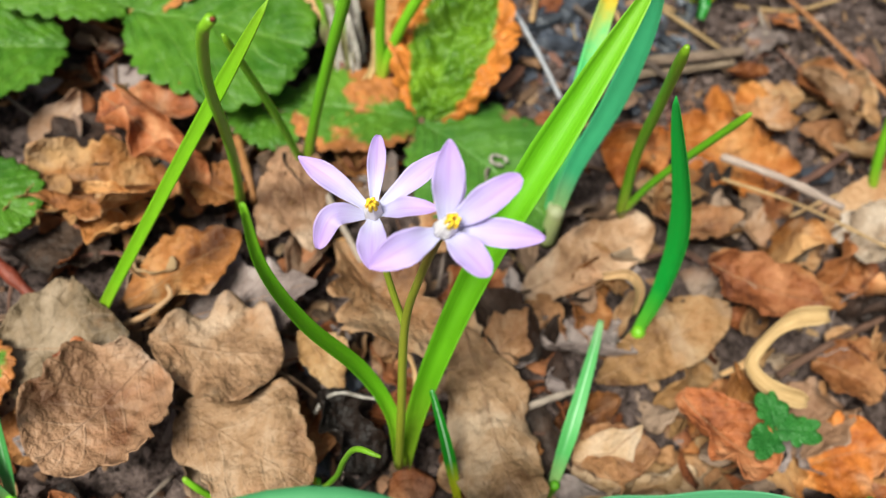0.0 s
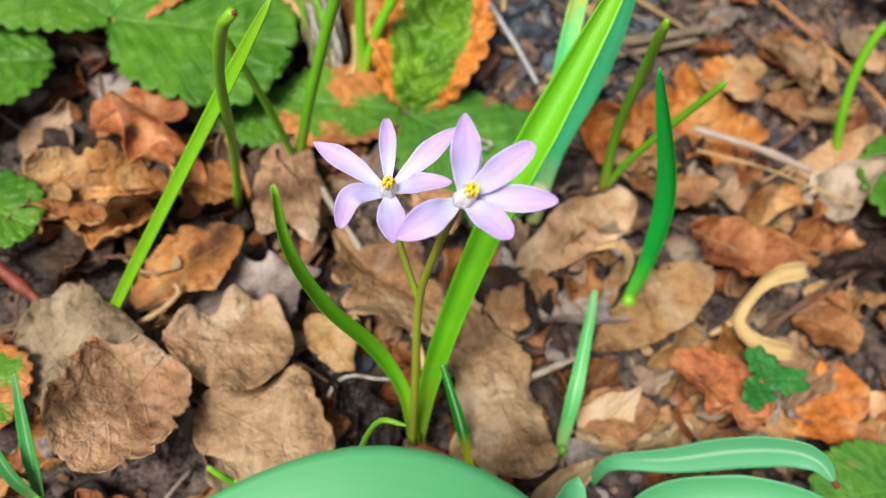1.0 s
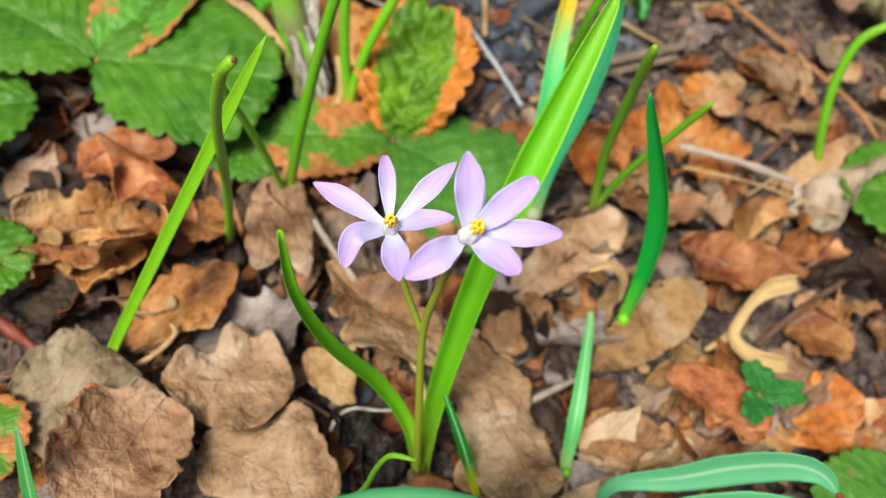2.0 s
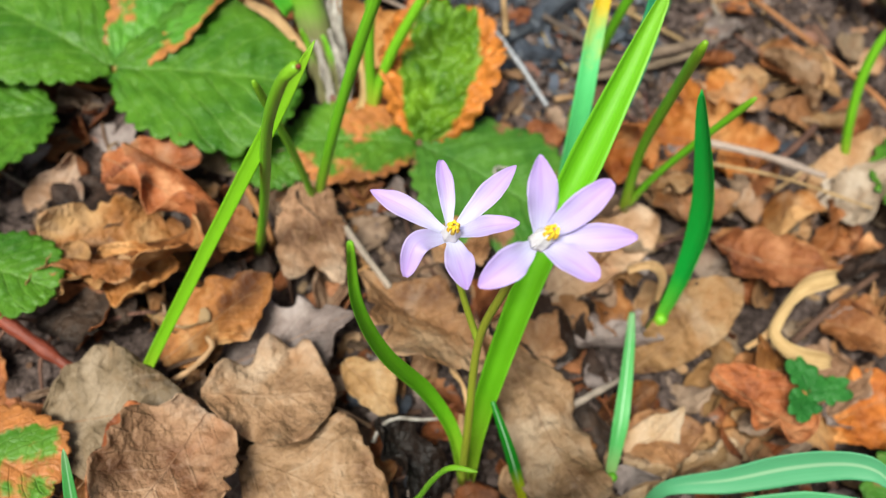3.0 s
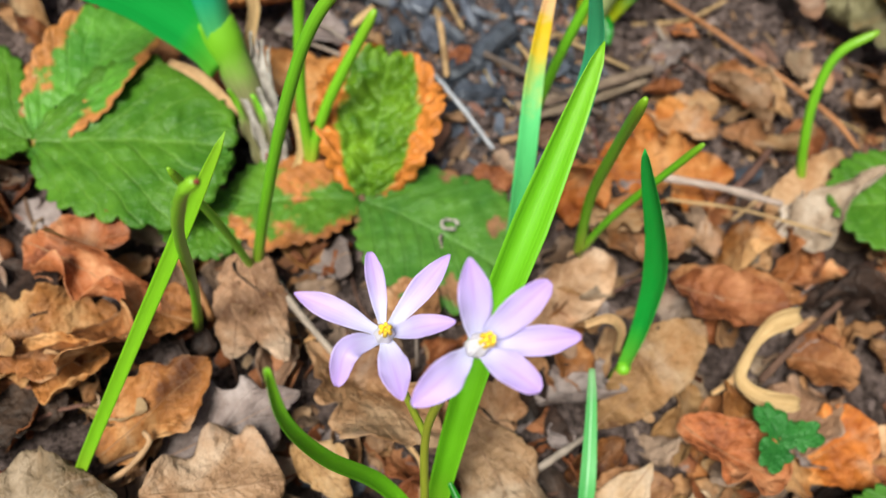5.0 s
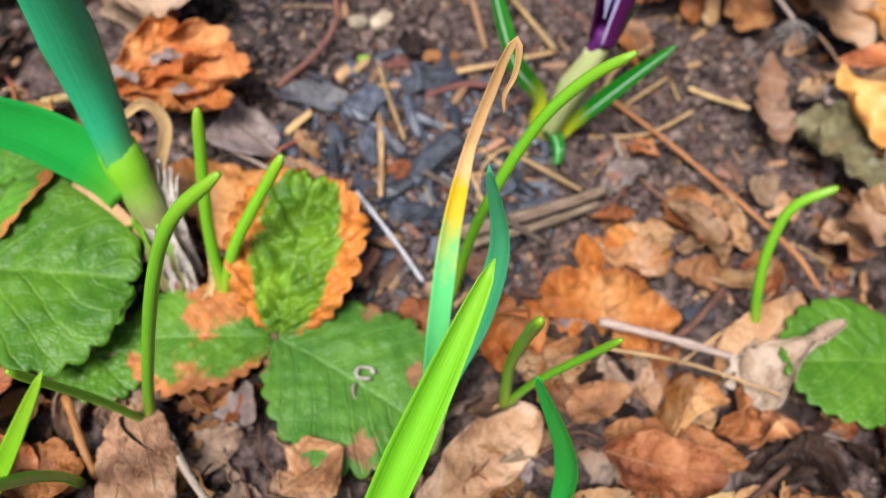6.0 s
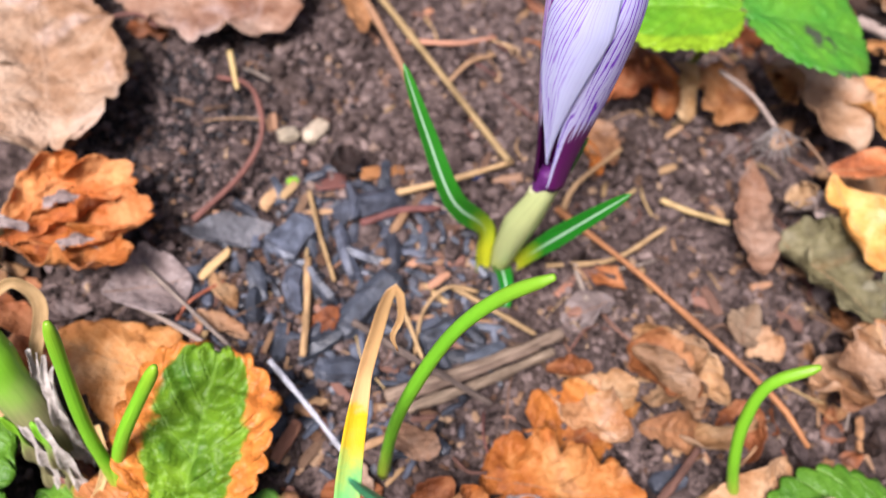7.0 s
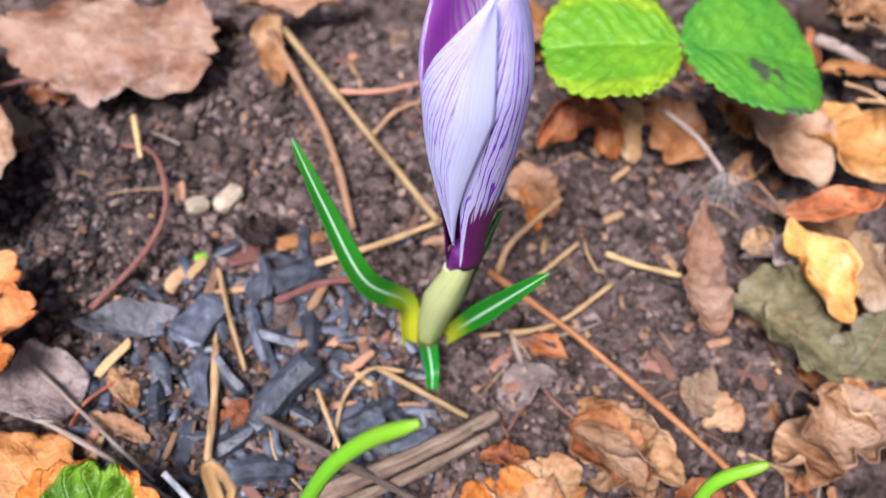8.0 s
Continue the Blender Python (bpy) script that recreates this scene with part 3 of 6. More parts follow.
def tube(points, radius, material, parent=None, name="stem", label="", taper=1.0, rows=18, sides=8, knobs=0.0, seed=1, swell=0.0, blunt=False):
    """A round stalk along a line of places, cm."""
    line = spine(points, rows)
    s = np.linspace(0, 1, rows)
    tan = np.gradient(line, axis=0)
    tan /= np.linalg.norm(tan, axis=1, keepdims=True)
    ref = np.array([0.31, 0.22, 0.92]) if abs(tan[0, 2]) < 0.8 else np.array([0.9, 0.3, 0.1])
    side = np.cross(tan, ref)
    side /= np.linalg.norm(side, axis=1, keepdims=True)
    up = np.cross(side, tan)
    r = radius * (1 + (taper - 1) * s + swell * np.sin(math.pi * s)) * (1 + knobs * np.array([noise.noise((seed * 5.3, a * 7, 0.0)) for a in s]))
    if blunt:
        r[-3:] *= (0.97, 0.85, 0.5)
    ang = np.linspace(0, 2 * math.pi, sides, endpoint=False)
    ring = line[:, None] + r[:, None, None] * (np.cos(ang)[None, :, None] * side[:, None] + np.sin(ang)[None, :, None] * up[:, None])
    verts = np.concatenate([ring.reshape(-1, 3), line[:1] - tan[:1] * r[0] * 0.3, line[-1:] + tan[-1:] * r[-1] * 0.5]) * CM
    faces, uvs = [], []
    for i in range(rows - 1):
        for j in range(sides):
            k = (j + 1) % sides
            faces.append((i * sides + j, i * sides + k, (i + 1) * sides + k, (i + 1) * sides + j))
            uvs += [(j / sides, s[i]), ((j + 1) / sides, s[i]), ((j + 1) / sides, s[i + 1]), (j / sides, s[i + 1])]
    n = rows * sides
    for j in range(sides):
        k = (j + 1) % sides
        faces += [(n, k, j), (n + 1, (rows - 1) * sides + j, (rows - 1) * sides + k)]
        uvs += [(0.5, 0), (0.5, 0), (0.5, 0), (0.5, 1), (0.5, 1), (0.5, 1)]
    mesh = bpy.data.meshes.new(name)
    mesh.from_pydata(verts.tolist(), [], faces)
    lay = mesh.uv_layers.new(name="UVMap")
    lay.data.foreach_set("uv", np.array(uvs, float).ravel())
    mesh.polygons.foreach_set("use_smooth", [True] * len(faces))
    mesh.materials.append(material)
    ob = new(name, mesh)
    ob.parent = parent
    if label:
        tagged(ob, label)
    return ob


DEAD_WORDS = {
    "tan": "dry tan fallen leaf, crumpled, in the leaf litter", "brown": "dry reddish-brown crumpled fallen leaf on the ground",
    "orange": "rust-orange withered leaf with toothed edge on soil", "amber": "amber withered leaf with toothed edge on soil",
    "grey": "weathered grey-brown fallen leaf lying on soil", "pale": "bleached pale tan dead leaf with ragged edge",
    "buff": "large buff-coloured crumpled fallen leaf in the litter",
    "rust": "curled russet-brown fallen leaf with tan ridges",
    "olive": "faded olive-grey withered leaf lying on soil", "slate": "charred slate-grey leaf scrap among charcoal",
    "chalky": "pale beige curled leaf on the litter",
    "blush": "large faded pinkish-tan dead leaf with scalloped edge",
    "mottled": "mottled grey and tan fallen leaf with soft creases",
    "dark": "rotting dark brown leaf pressed into the soil",
}


def dead_leaf(tone, x, y, z, length, width, heading, seed, rise=0.0, lean=0.0, **shape):
    """A fallen leaf: its stalk end at x, y, z (cm), its midrib towards heading (degrees from +x), rise and lean in degrees."""
    rng = random.Random(seed * 31 + 7)
    kind = dict(fold=rng.uniform(-0.1, 0.3), bend=rng.uniform(-0.5, 0.9), roll=rng.uniform(-1.0, 2.0), crumple=rng.uniform(0.12, 0.22), teeth=rng.choice((19, 23, 29)),
                serr=rng.uniform(0.0, 0.03), edge=rng.uniform(0.4, 1.0), rough_edge=rng.uniform(0.05, 0.35), thick=0.03, ragged=rng.uniform(0.1, 0.3),
                peak=rng.uniform(0.36, 0.58), full=rng.uniform(0.5, 0.8), creases=rng.choice((1, 2, 2, 3)))
    kind.update(shape)
    ob = broad("dead_leaf", length, width, DEAD[tone], seed, **kind)
    m = pose(x * CM, y * CM, z * CM, 0, 0, heading - 90) @ pose(0, 0, 0, rise, lean, 0)
    spots = [m @ v.co / CM for k, v in enumerate(ob.data.vertices) if k % 7 == 0]
    low = sorted(v.z - ground_height(v.x, v.y) for v in spots)
    ob.matrix_world = Matrix.Translation((0, 0, max(0.0, 0.12 - low[len(low) // 6]) * CM)) @ m
    if length > 1.9 and tone not in ("slate", "dark"):
        rows, cols = kind.get("rows", 44), kind.get("cols", 27)
        line = [tuple(ob.data.vertices[r * cols + cols // 2].co / CM + Vector((0, 0, 0.015))) for r in range(1, rows - 2, max(1, rows // 9))]
        tube(line, 0.018, RIB, ob, "midrib", rows=16, sides=6, taper=0.3)
    if length > 2.2 and seed % 3 == 0:
        long = rng.uniform(0.8, 1.8)
        tube([(0, 0.1, 0.05), (rng.uniform(-0.2, 0.2), -0.5 * long, 0.1), (rng.uniform(-0.5, 0.5), -long, 0.0)], 0.06, BARK, ob, "leaf_stalk", rows=7, sides=6, taper=1.3)
    return tagged(ob, DEAD_WORDS[tone], "dead leaf", "leaf litter")


def leaflet(parent, material, length, width, at, heading, rise, seed, lean=0.0, name="leaflet", label="", **shape):
    kind = dict(fold=0.08, bend=-0.35, roll=-0.2, crumple=0.03, teeth=13, serr=0.085, peak=0.55, full=0.4, edge=0.10, quilt=0.014, bulge=0.03, thick=0.03, ragged=0.1, rows=64, cols=31)
    kind.update(shape)
    ob = broad(name, length, width, material, seed, parent, label, **kind)
    ob.matrix_basis = pose(*(c * CM for c in at), 0, 0, heading - 90) @ pose(0, 0, 0, rise, lean, 0)
    return ob


def ground_height(x, y):
    """Height of the soil, cm, at x, y in cm: gentle hollows and small clods."""
    p = Vector((x * 0.11, y * 0.11, 0.3))
    h = 0.55 * noise.noise(p) + 0.3 * noise.noise(p * 3.1) + 0.16 * noise.noise(p * 8.3) + 0.10 * noise.noise(p * 19.0)
    d = math.hypot((x - 4.5) / 12.5, (y - 25) / 12.0)
    return h - 0.25 - 1.0 * min(1.0, max(0.0, (d - 0.8) / 0.4))


def joined(name, made, material, label, category):
    """Many small bodies that nobody would count, as one of kind stuff."""
    verts, faces, uvs, first = [], [], [], 0
    for ob in made:
        me, m = ob.data, ob.matrix_basis
        co = np.empty(len(me.vertices) * 3)
        me.vertices.foreach_get("co", co)
        co = co.reshape(-1, 3) @ np.array(m.to_3x3()).T + np.array(m.translation)
        verts.append(co)
        faces.append(np.array([tuple(p.vertices) for p in me.polygons]) + first)
        uv = np.empty(len(me.loops) * 2)
        me.uv_layers[0].data.foreach_get("uv", uv)
        uvs.append(uv)
        first += len(co)
        bpy.data.objects.remove(ob)
        bpy.data.meshes.remove(me)
    mesh = bpy.data.meshes.new(name)
    mesh.from_pydata(np.concatenate(verts).tolist(), [], np.concatenate(faces).tolist())
    mesh.uv_layers.new(name="UVMap").data.foreach_set("uv", np.concatenate(uvs))
    mesh.polygons.foreach_set("use_smooth", [True] * len(mesh.polygons))
    mesh.materials.append(material)
    return tagged(new(name, mesh), label, category, kind="stuff")

# ---- ground ----


def ground_sheet():
    """Soil round the plants, finely uneven, going on to the horizon."""
    near = np.linspace(-24, 30, 330)
    grow = np.cumsum(1.0 * 1.24 ** np.arange(46))
    xs = np.concatenate([(-24 - grow)[::-1], near, 30 + grow])
    near_y = np.linspace(-12, 42, 330)
    ys = np.concatenate([(-12 - grow)[::-1], near_y, 42 + grow])
    verts = []
    for y in ys:
        for x in xs:
            far = max(abs(x - 2) - 34, abs(y - 14) - 34, 0)
            h = ground_height(x, y) if far < 60 else -0.95
            if far == 0:
                p = Vector((x * 0.9, y * 0.9, 4.0))
                h += 0.42 * (abs(noise.noise(p)) - 0.2) + 0.30 * (abs(noise.noise(p * 2.3)) - 0.2) + 0.18 * noise.noise(p * 4.6) + 0.09 * noise.noise(p * 9.7)
            verts.append((x * CM, y * CM, h * CM))
    cols = len(xs)
    faces = [(j * cols + i, j * cols + i + 1, (j + 1) * cols + i + 1, (j + 1) * cols + i) for j in range(len(ys) - 1) for i in range(cols - 1)]
    mesh = bpy.data.meshes.new("ground")
    mesh.from_pydata(verts, [], faces)
    mesh.polygons.foreach_set("use_smooth", [True] * len(faces))
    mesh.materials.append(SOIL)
    return tagged(new("ground", mesh), "damp dark brown garden soil, crumbly and uneven, hollows coloured black as shade", "ground", kind="structure")


ground_sheet()


def crumbs(name, count, seed, place, low, high, material, label, category, flat=0.6):
    """Countless small broken bits strewn over the soil, joined into one body."""
    rng = np.random.RandomState(seed)
    g = (1 + 5**0.5) / 2
    base = np.array([(-1, g, 0), (1, g, 0), (-1, -g, 0), (1, -g, 0), (0, -1, g), (0, 1, g), (0, -1, -g), (0, 1, -g), (g, 0, -1), (g, 0, 1), (-g, 0, -1), (-g, 0, 1)]) / 1.9
    tri = np.array([(0, 11, 5), (0, 5, 1), (0, 1, 7), (0, 7, 10), (0, 10, 11), (1, 5, 9), (5, 11, 4), (11, 10, 2), (10, 7, 6), (7, 1, 8),
                    (3, 9, 4), (3, 4, 2), (3, 2, 6), (3, 6, 8), (3, 8, 9), (4, 9, 5), (2, 4, 11), (6, 2, 10), (8, 6, 7), (9, 8, 1)])
    verts, faces = [], []
    while len(verts) < count:
        x, y = place(rng)
        size = low + (high - low) * rng.rand() ** 2.2
        shape = size / 2 * np.array([1.0, rng.uniform(0.35, 0.9), flat * rng.uniform(0.5, 1.1)])
        body = base * (1 + rng.uniform(-0.42, 0.42, (12, 1))) * shape
        a, b = rng.uniform(0, 6.28), rng.uniform(-0.5, 0.5)
        body = body @ np.array([[math.cos(b), 0, math.sin(b)], [0, 1, 0], [-math.sin(b), 0, math.cos(b)]]) @ np.array([[math.cos(a), math.sin(a), 0], [-math.sin(a), math.cos(a), 0], [0, 0, 1]])
        faces.append(tri + 12 * len(verts))
        verts.append(body + (x, y, ground_height(x, y) + (0.02 + 0.22 * rng.rand() if material is SOIL_BITS else 0.1 + shape[2] * 0.4)))
    mesh = bpy.data.meshes.new(name)
    mesh.from_pydata((np.concatenate(verts) * CM).tolist(), [], np.concatenate(faces).tolist())
    mesh.polygons.foreach_set("use_smooth", [material is SOIL] * len(mesh.polygons))
    mesh.materials.append(material)
    return tagged(new(name, mesh), label, category, kind="stuff")


def all_over(rng):
    return rng.uniform(-18, 24), rng.uniform(-8, 40)


def open_soil(rng):
    return rng.uniform(-9, 19), rng.uniform(15, 38)


def burnt_patch(rng):
    a, r = rng.uniform(0, 6.28), rng.rand() ** 0.6
    return 1.3 + 5.6 * r * math.cos(a), 20.6 + 6.0 * r * math.sin(a)


crumbs("soil_crumbs", 12000, 1, open_soil, 0.05, 0.5, SOIL_BITS, "loose crumbs of dark soil", "soil", 0.8)
crumbs("soil_crumbs", 3200, 2, all_over, 0.08, 0.6, SOIL_BITS, "loose crumbs of dark soil", "soil", 0.8)
crumbs("charcoal_crumbs", 800, 3, burnt_patch, 0.1, 0.6, CHAR_BITS, "crushed charcoal strewn over the soil", "charcoal", 0.6)
def scorched_soil(rng):
    return rng.normal(-6.0, 2.2), rng.normal(28.5, 2.8)


crumbs("charcoal_crumbs", 3200, 8, scorched_soil, 0.05, 0.42, SOOT_BITS, "fine charcoal mixed into the dark soil", "charcoal", 0.7)
crumbs("plant_crumbs", 900, 4, all_over, 0.1, 0.7, CRUMBLE, "crumbled brown plant remains on the soil", "plant debris", 0.25)
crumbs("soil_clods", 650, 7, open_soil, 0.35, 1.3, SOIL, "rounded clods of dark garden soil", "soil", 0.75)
crumbs("plant_crumbs", 1500, 6, open_soil, 0.06, 0.5, CRUMBLE, "crumbled brown plant remains on bare soil", "plant debris", 0.3)
crumbs("plant_crumbs", 800, 5, burnt_patch, 0.10, 0.7, CRUMBLE, "crumbled pale wood and plant remains", "plant debris", 0.3)

# ---- the pale lilac star flowers ----


def star_petal(parent, start, mid, end, width, face, seed, blunt=0.0):
    """One petal along three places (cm, in the flower), narrow at its foot, widest past the middle, its face shallowly channelled."""
    rng = random.Random(seed)
    shape = ((0, 0.34), (0.12, 0.46), (0.3, 0.74), (0.5, 0.97), (0.6, 1.0), (0.74, 0.86 + 0.08 * blunt), (0.86, 0.56 + 0.24 * blunt), (0.94, 0.32 + 0.36 * blunt), (1, 0.06 + 0.24 * blunt))
    return blade([start, mid, end], width, LILAC, parent, "petal", face, (rng.uniform(-8, 8), rng.uniform(-14, 14)), hollow=0.42, thick=0.03, rows=26, cols=13, wave=0.10, profile=shape)


def star_flower(parent, at, turn, petals, face, seed):
    """A six-petalled flower: petals as (tip, lift of the middle, width, bluntness, and where it bows, the way its middle leaves the line); turn leans the white cone of filaments in its heart."""
    head = new("flower")
    head.empty_display_size = 0.01
    head.parent = parent
    head.matrix_basis = Matrix.Translation(Vector(at) * CM)
    for k, (tip, lift, width, blunt, *bow) in enumerate(petals):
        tip = np.subtract(tip, at)
        out = tip / np.linalg.norm(tip)
        start = out * 0.1 - np.array(face) * 0.12
        mid = tip * 0.52 + np.array(face) * lift + (bow[0] if bow else 0)
        star_petal(head, tuple(start), tuple(mid), tuple(tip), width, face, seed + k, blunt)
    m = np.array(Euler([radians(a) for a in turn]).to_matrix())
    for k in range(6):
        a = radians(60 * k + 20)
        c, n = math.cos(a), math.sin(a)
        blade([tuple(m @ p) for p in ((0.20 * c, 0.20 * n, -0.06), (0.17 * c, 0.17 * n, 0.24), (0.08 * c, 0.08 * n, 0.56))], 0.2, FILAMENT, head, "filament", tuple(m @ (c, n, 0.2)),
              hollow=0.15, thick=0.05, tip=0.5, foot=1.0, rows=8, cols=5)
        tube([tuple(m @ p) for p in ((0.09 * c, 0.09 * n, 0.46), (0.11 * c, 0.11 * n, 0.60), (0.07 * c, 0.07 * n, 0.74))], 0.052, ANTHER, head, "anther", rows=7, sides=7, taper=0.7, knobs=0.4, seed=k)
    tube([(0, 0, 0.0), tuple(m @ (0, 0, 0.3)), tuple(m @ (0, 0, 0.6))], 0.06, ANTHER, head, "pistil", rows=7, sides=7, taper=0.8)
    return head


star = thing("star_flower_plant", (0, 0, -0.2), "slender spring bulb plant with two pale lilac star flowers", "flower plant")
tube([(-0.05, 0.05, -0.2), (-0.42, 0.6, 3.2), (-0.84, 1.2, 7.1), (-0.74, 1.12, 9.9), (-0.52, 1.05, 12.0)], 0.13, STALK, star, "stem", taper=0.7, rows=26)
tube([(-0.84, 1.2, 7.1), (-1.4, 1.55, 8.4), (-1.95, 1.95, 9.8), (-2.05, 2.02, 10.3)], 0.09, STALK, star, "flower_stalk", taper=0.8)
star_flower(star, (-2.05, 2.05, 10.4), (18, -4, 8),
            [((-3.9, 2.7, 10.68), 0.14, 0.50, 0), ((-2.45, 3.79, 10.68), 0.12, 0.40, 0.7), ((-0.83, 3.56, 11.17), 0.08, 0.50, 0), ((-0.74, 1.93, 11.35), 0.28, 0.45, 0.3),
             ((-1.68, 0.45, 10.9), 0.02, 0.62, 0.1), ((-2.92, 0.95, 10.2), 0.42, 0.50, 0.5, np.array((-0.26, 0.16, 0.04)))], (0.0, -0.36, 0.93), 3)
star_flower(star, (-0.48, 1.05, 12.12), (14, 10, 4),
            [((-0.81, 2.05, 13.5), 0.12, 0.62, 0.1), ((0.6, 1.72, 13.43), 0.10, 0.58, 0.8), ((1.34, 1.14, 12.59), 0.16, 0.55, 0.3), ((0.5, 0.01, 12.7), 0.10, 0.58, 0.8),
             ((-1.61, -0.11, 12.04), 0.22, 0.66, 0.2), ((-0.62, 1.85, 13.2), 0.0, 0.55, 0.2)], (0.08, -0.40, 0.91), 13)
blade([(0, 0, 0), (-0.65, 0.9, 1.7), (-1.72, 1.12, 3.9), (-3.05, 0.62, 7.0), (-3.83, 0.25, 10.0), (-4.1, 0.22, 12.45)], 0.43, BRIGHT, star, face=(0.25, -0.55, 0.8), hollow=0.7, thick=0.06, tip=0.05, foot=0.8)
blade([(0.1, 0.1, 0), (0.05, 1.2, 2.0), (0.25, 2.5, 4.5), (0.65, 4.0, 6.6), (1.25, 5.6, 8.6), (2.67, 9.13, 12.09)], 0.9, BRIGHT, star, face=(-0.3, -0.85, 0.5), turn=(0, -12), hollow=0.95, thick=0.06, wide=0.7, foot=0.5)
blade([(1.9, -0.5, 0), (1.1, 0.5, 1.6), (0.25, 1.4, 3.1)], 0.36, STRIPED, star, face=(0, -0.6, 0.8), hollow=0.3, thick=0.05, tip=0.1, label="dark leaf with a pale stripe")


# ---- narrow-leaved sprouts ----
def sprout(name, at, label, leaves, group="bulb sprouts"):
    ob = thing(name, at, label, "bulb sprout", group)
    tube([(0, 0, -0.6), (0.01, 0.0, -0.1), (0.02, 0.01, 0.35)], 0.36 * leaves[0][1], SHEATH, ob, "leaf_sheath", taper=0.85, rows=8, sides=9, label="yellowish sheath at its foot")
    for points, width, material, options in leaves:
        line = [(0, 0, 0), *[tuple(p[k] - at[k] for k in range(3)) for p in points]]
        if options:
            blade(line, width, material, ob, **options)
        else:
            tube(line, width * 0.44, material, ob, "leaf", taper=0.82, rows=36, sides=10, knobs=0.06, blunt=True)
    return ob


ROUND = {}
sprout("grass_sprout", (-10.2, 1.3, -0.2), "tall bright green grass-like leaf rising from leaf litter",
       [([(-9.72, 1.8, 1.4), (-8.4, 3.1, 4.7), (-7.0, 4.5, 8.1), (-5.6, 5.85, 11.46)], 0.35, BRIGHT, dict(hollow=0.4, thick=0.14, wide=0.8, foot=0.85))])
hooked = thing("curled_sprout", (-7.55, 7.1, 0.0), "dull green rounded sprout with a hooked red tip", "bulb sprout", "bulb sprouts")
tube([(0, 0, -0.2), (0.45, -0.9, 3.5), (0.8, -1.9, 6.8), (1.1, -2.9, 9.6), (1.35, -3.5, 11.4), (1.75, -4.1, 13.2), (2.05, -4.3, 13.85)], 0.155, GRASS, hooked, "leaf", taper=0.8, rows=30, sides=10, knobs=0.12)
tube([(2.03, -4.28, 13.78), (2.12, -4.34, 13.93)], 0.07, REDSTALK, hooked, "leaf_tip", rows=4, taper=0.6, label="reddish withered tip")
sprout("twin_sprout", (-5.9, 9.0, 0.3), "two narrow green leaves spreading from one sprout",
       [([(-5.4, 9.1, 4.5), (-4.65, 9.15, 9.2), (-3.95, 9.2, 11.8), (-2.9, 9.28, 13.46)], 0.42, GRASS, ROUND),
        ([(-6.5, 8.1, 4.2), (-7.3, 6.9, 8.6)], 0.3, GRASS, ROUND)])
sprout("orange_bed_sprout", (-4.5, 13.8, 0.2), "pair of green shoots beside an amber withered leaf",
       [([(-4.9, 14.4, 3.5), (-4.99, 15.29, 7.93)], 0.48, GRASS, ROUND),
        ([(-4.0, 14.2, 3.0), (-2.63, 14.88, 6.84)], 0.48, GRASS, ROUND)])
sprout("broad_sprout", (6.5, 6.5, -0.3), "deep green pointed leaf standing beside a tan leaf",
       [([(6.45, 7.0, 2.4), (5.8, 7.25, 5.8), (3.92, 7.28, 10.36)], 0.74, DEEP, dict(hollow=0.6, thick=0.06, wide=0.5, foot=0.45, face=(-0.6, -0.6, 0.5)))])
sprout("forked_sprout", (5.2, 10.7, 0.3), "forked green sprout with two narrow leaves",
       [([(4.6, 10.4, 4.0), (4.25, 9.5, 7.6), (3.85, 8.29, 10.99)], 0.42, GRASS, ROUND),
        ([(5.6, 10.4, 3.2), (6.63, 9.57, 8.07)], 0.32, GRASS, ROUND)])
sprout("pale_sprout", (4.65, 0.7, -0.5), "pale striped green leaf leaning over the litter",
       [([(4.65, 2.2, 0.9), (4.75, 4.2, 1.6), (4.8, 5.5, 1.9)], 0.5, PALE_STRIPED, dict(hollow=0.3, thick=0.06, tip=0.1))])
sprout("arching_sprout", (3.3, 14.8, 0.0), "arching smooth green leaf over bare soil",
       [([(3.35, 14.9, 3.6), (3.65, 14.9, 6.8), (4.3, 15.2, 9.4), (5.1, 15.3, 11.1), (5.97, 15.21, 12.31)], 0.44, GRASS, ROUND)])
sprout("curved_sprout", (14.6, 14.9, 0.0), "curved bright green leaf at the edge of the litter",
       [([(13.9, 15.3, 1.9), (13.5, 15.9, 3.8), (13.6, 16.4, 5.5), (14.58, 16.57, 6.58)], 0.46, GRASS, ROUND)])
sprout("hooked_sprout", (-2.0, -1.3, 0.0), "small hooked green shoot at the foot of the flowers",
       [([(-1.6, -1.45, 2.4), (-1.42, -1.5, 4.3), (-1.15, -1.58, 5.7), (-0.56, -1.73, 6.1)], 0.2, GRASS, ROUND)])
sprout("low_sprout", (-2.2, -1.2, 0.0), "low dark green shoot lying on the litter",
       [([(-2.9, -1.0, 0.8), (-3.6, -0.8, 1.1)], 0.25, STRIPED, dict(hollow=0.3, thick=0.05))])
sprout("low_sprout", (-4.9, -2.4, 0.2), "low green shoot between tan leaves",
       [([(-5.3, -2.4, 0.8), (-5.7, -2.3, 1.1)], 0.25, GRASS, ROUND)])
sprout("striped_sprout", (-10.1, -3.9, 0.0), "two slim striped leaves at the litter's edge",
       [([(-10.2, -2.9, 2.6), (-10.2, -2.0, 5.0)], 0.45, PALE_STRIPED, dict(hollow=0.3, thick=0.06)),
        ([(-10.5, -3.7, 2.0), (-11.0, -3.0, 4.0)], 0.45, PALE_STRIPED, dict(hollow=0.3, thick=0.06))])

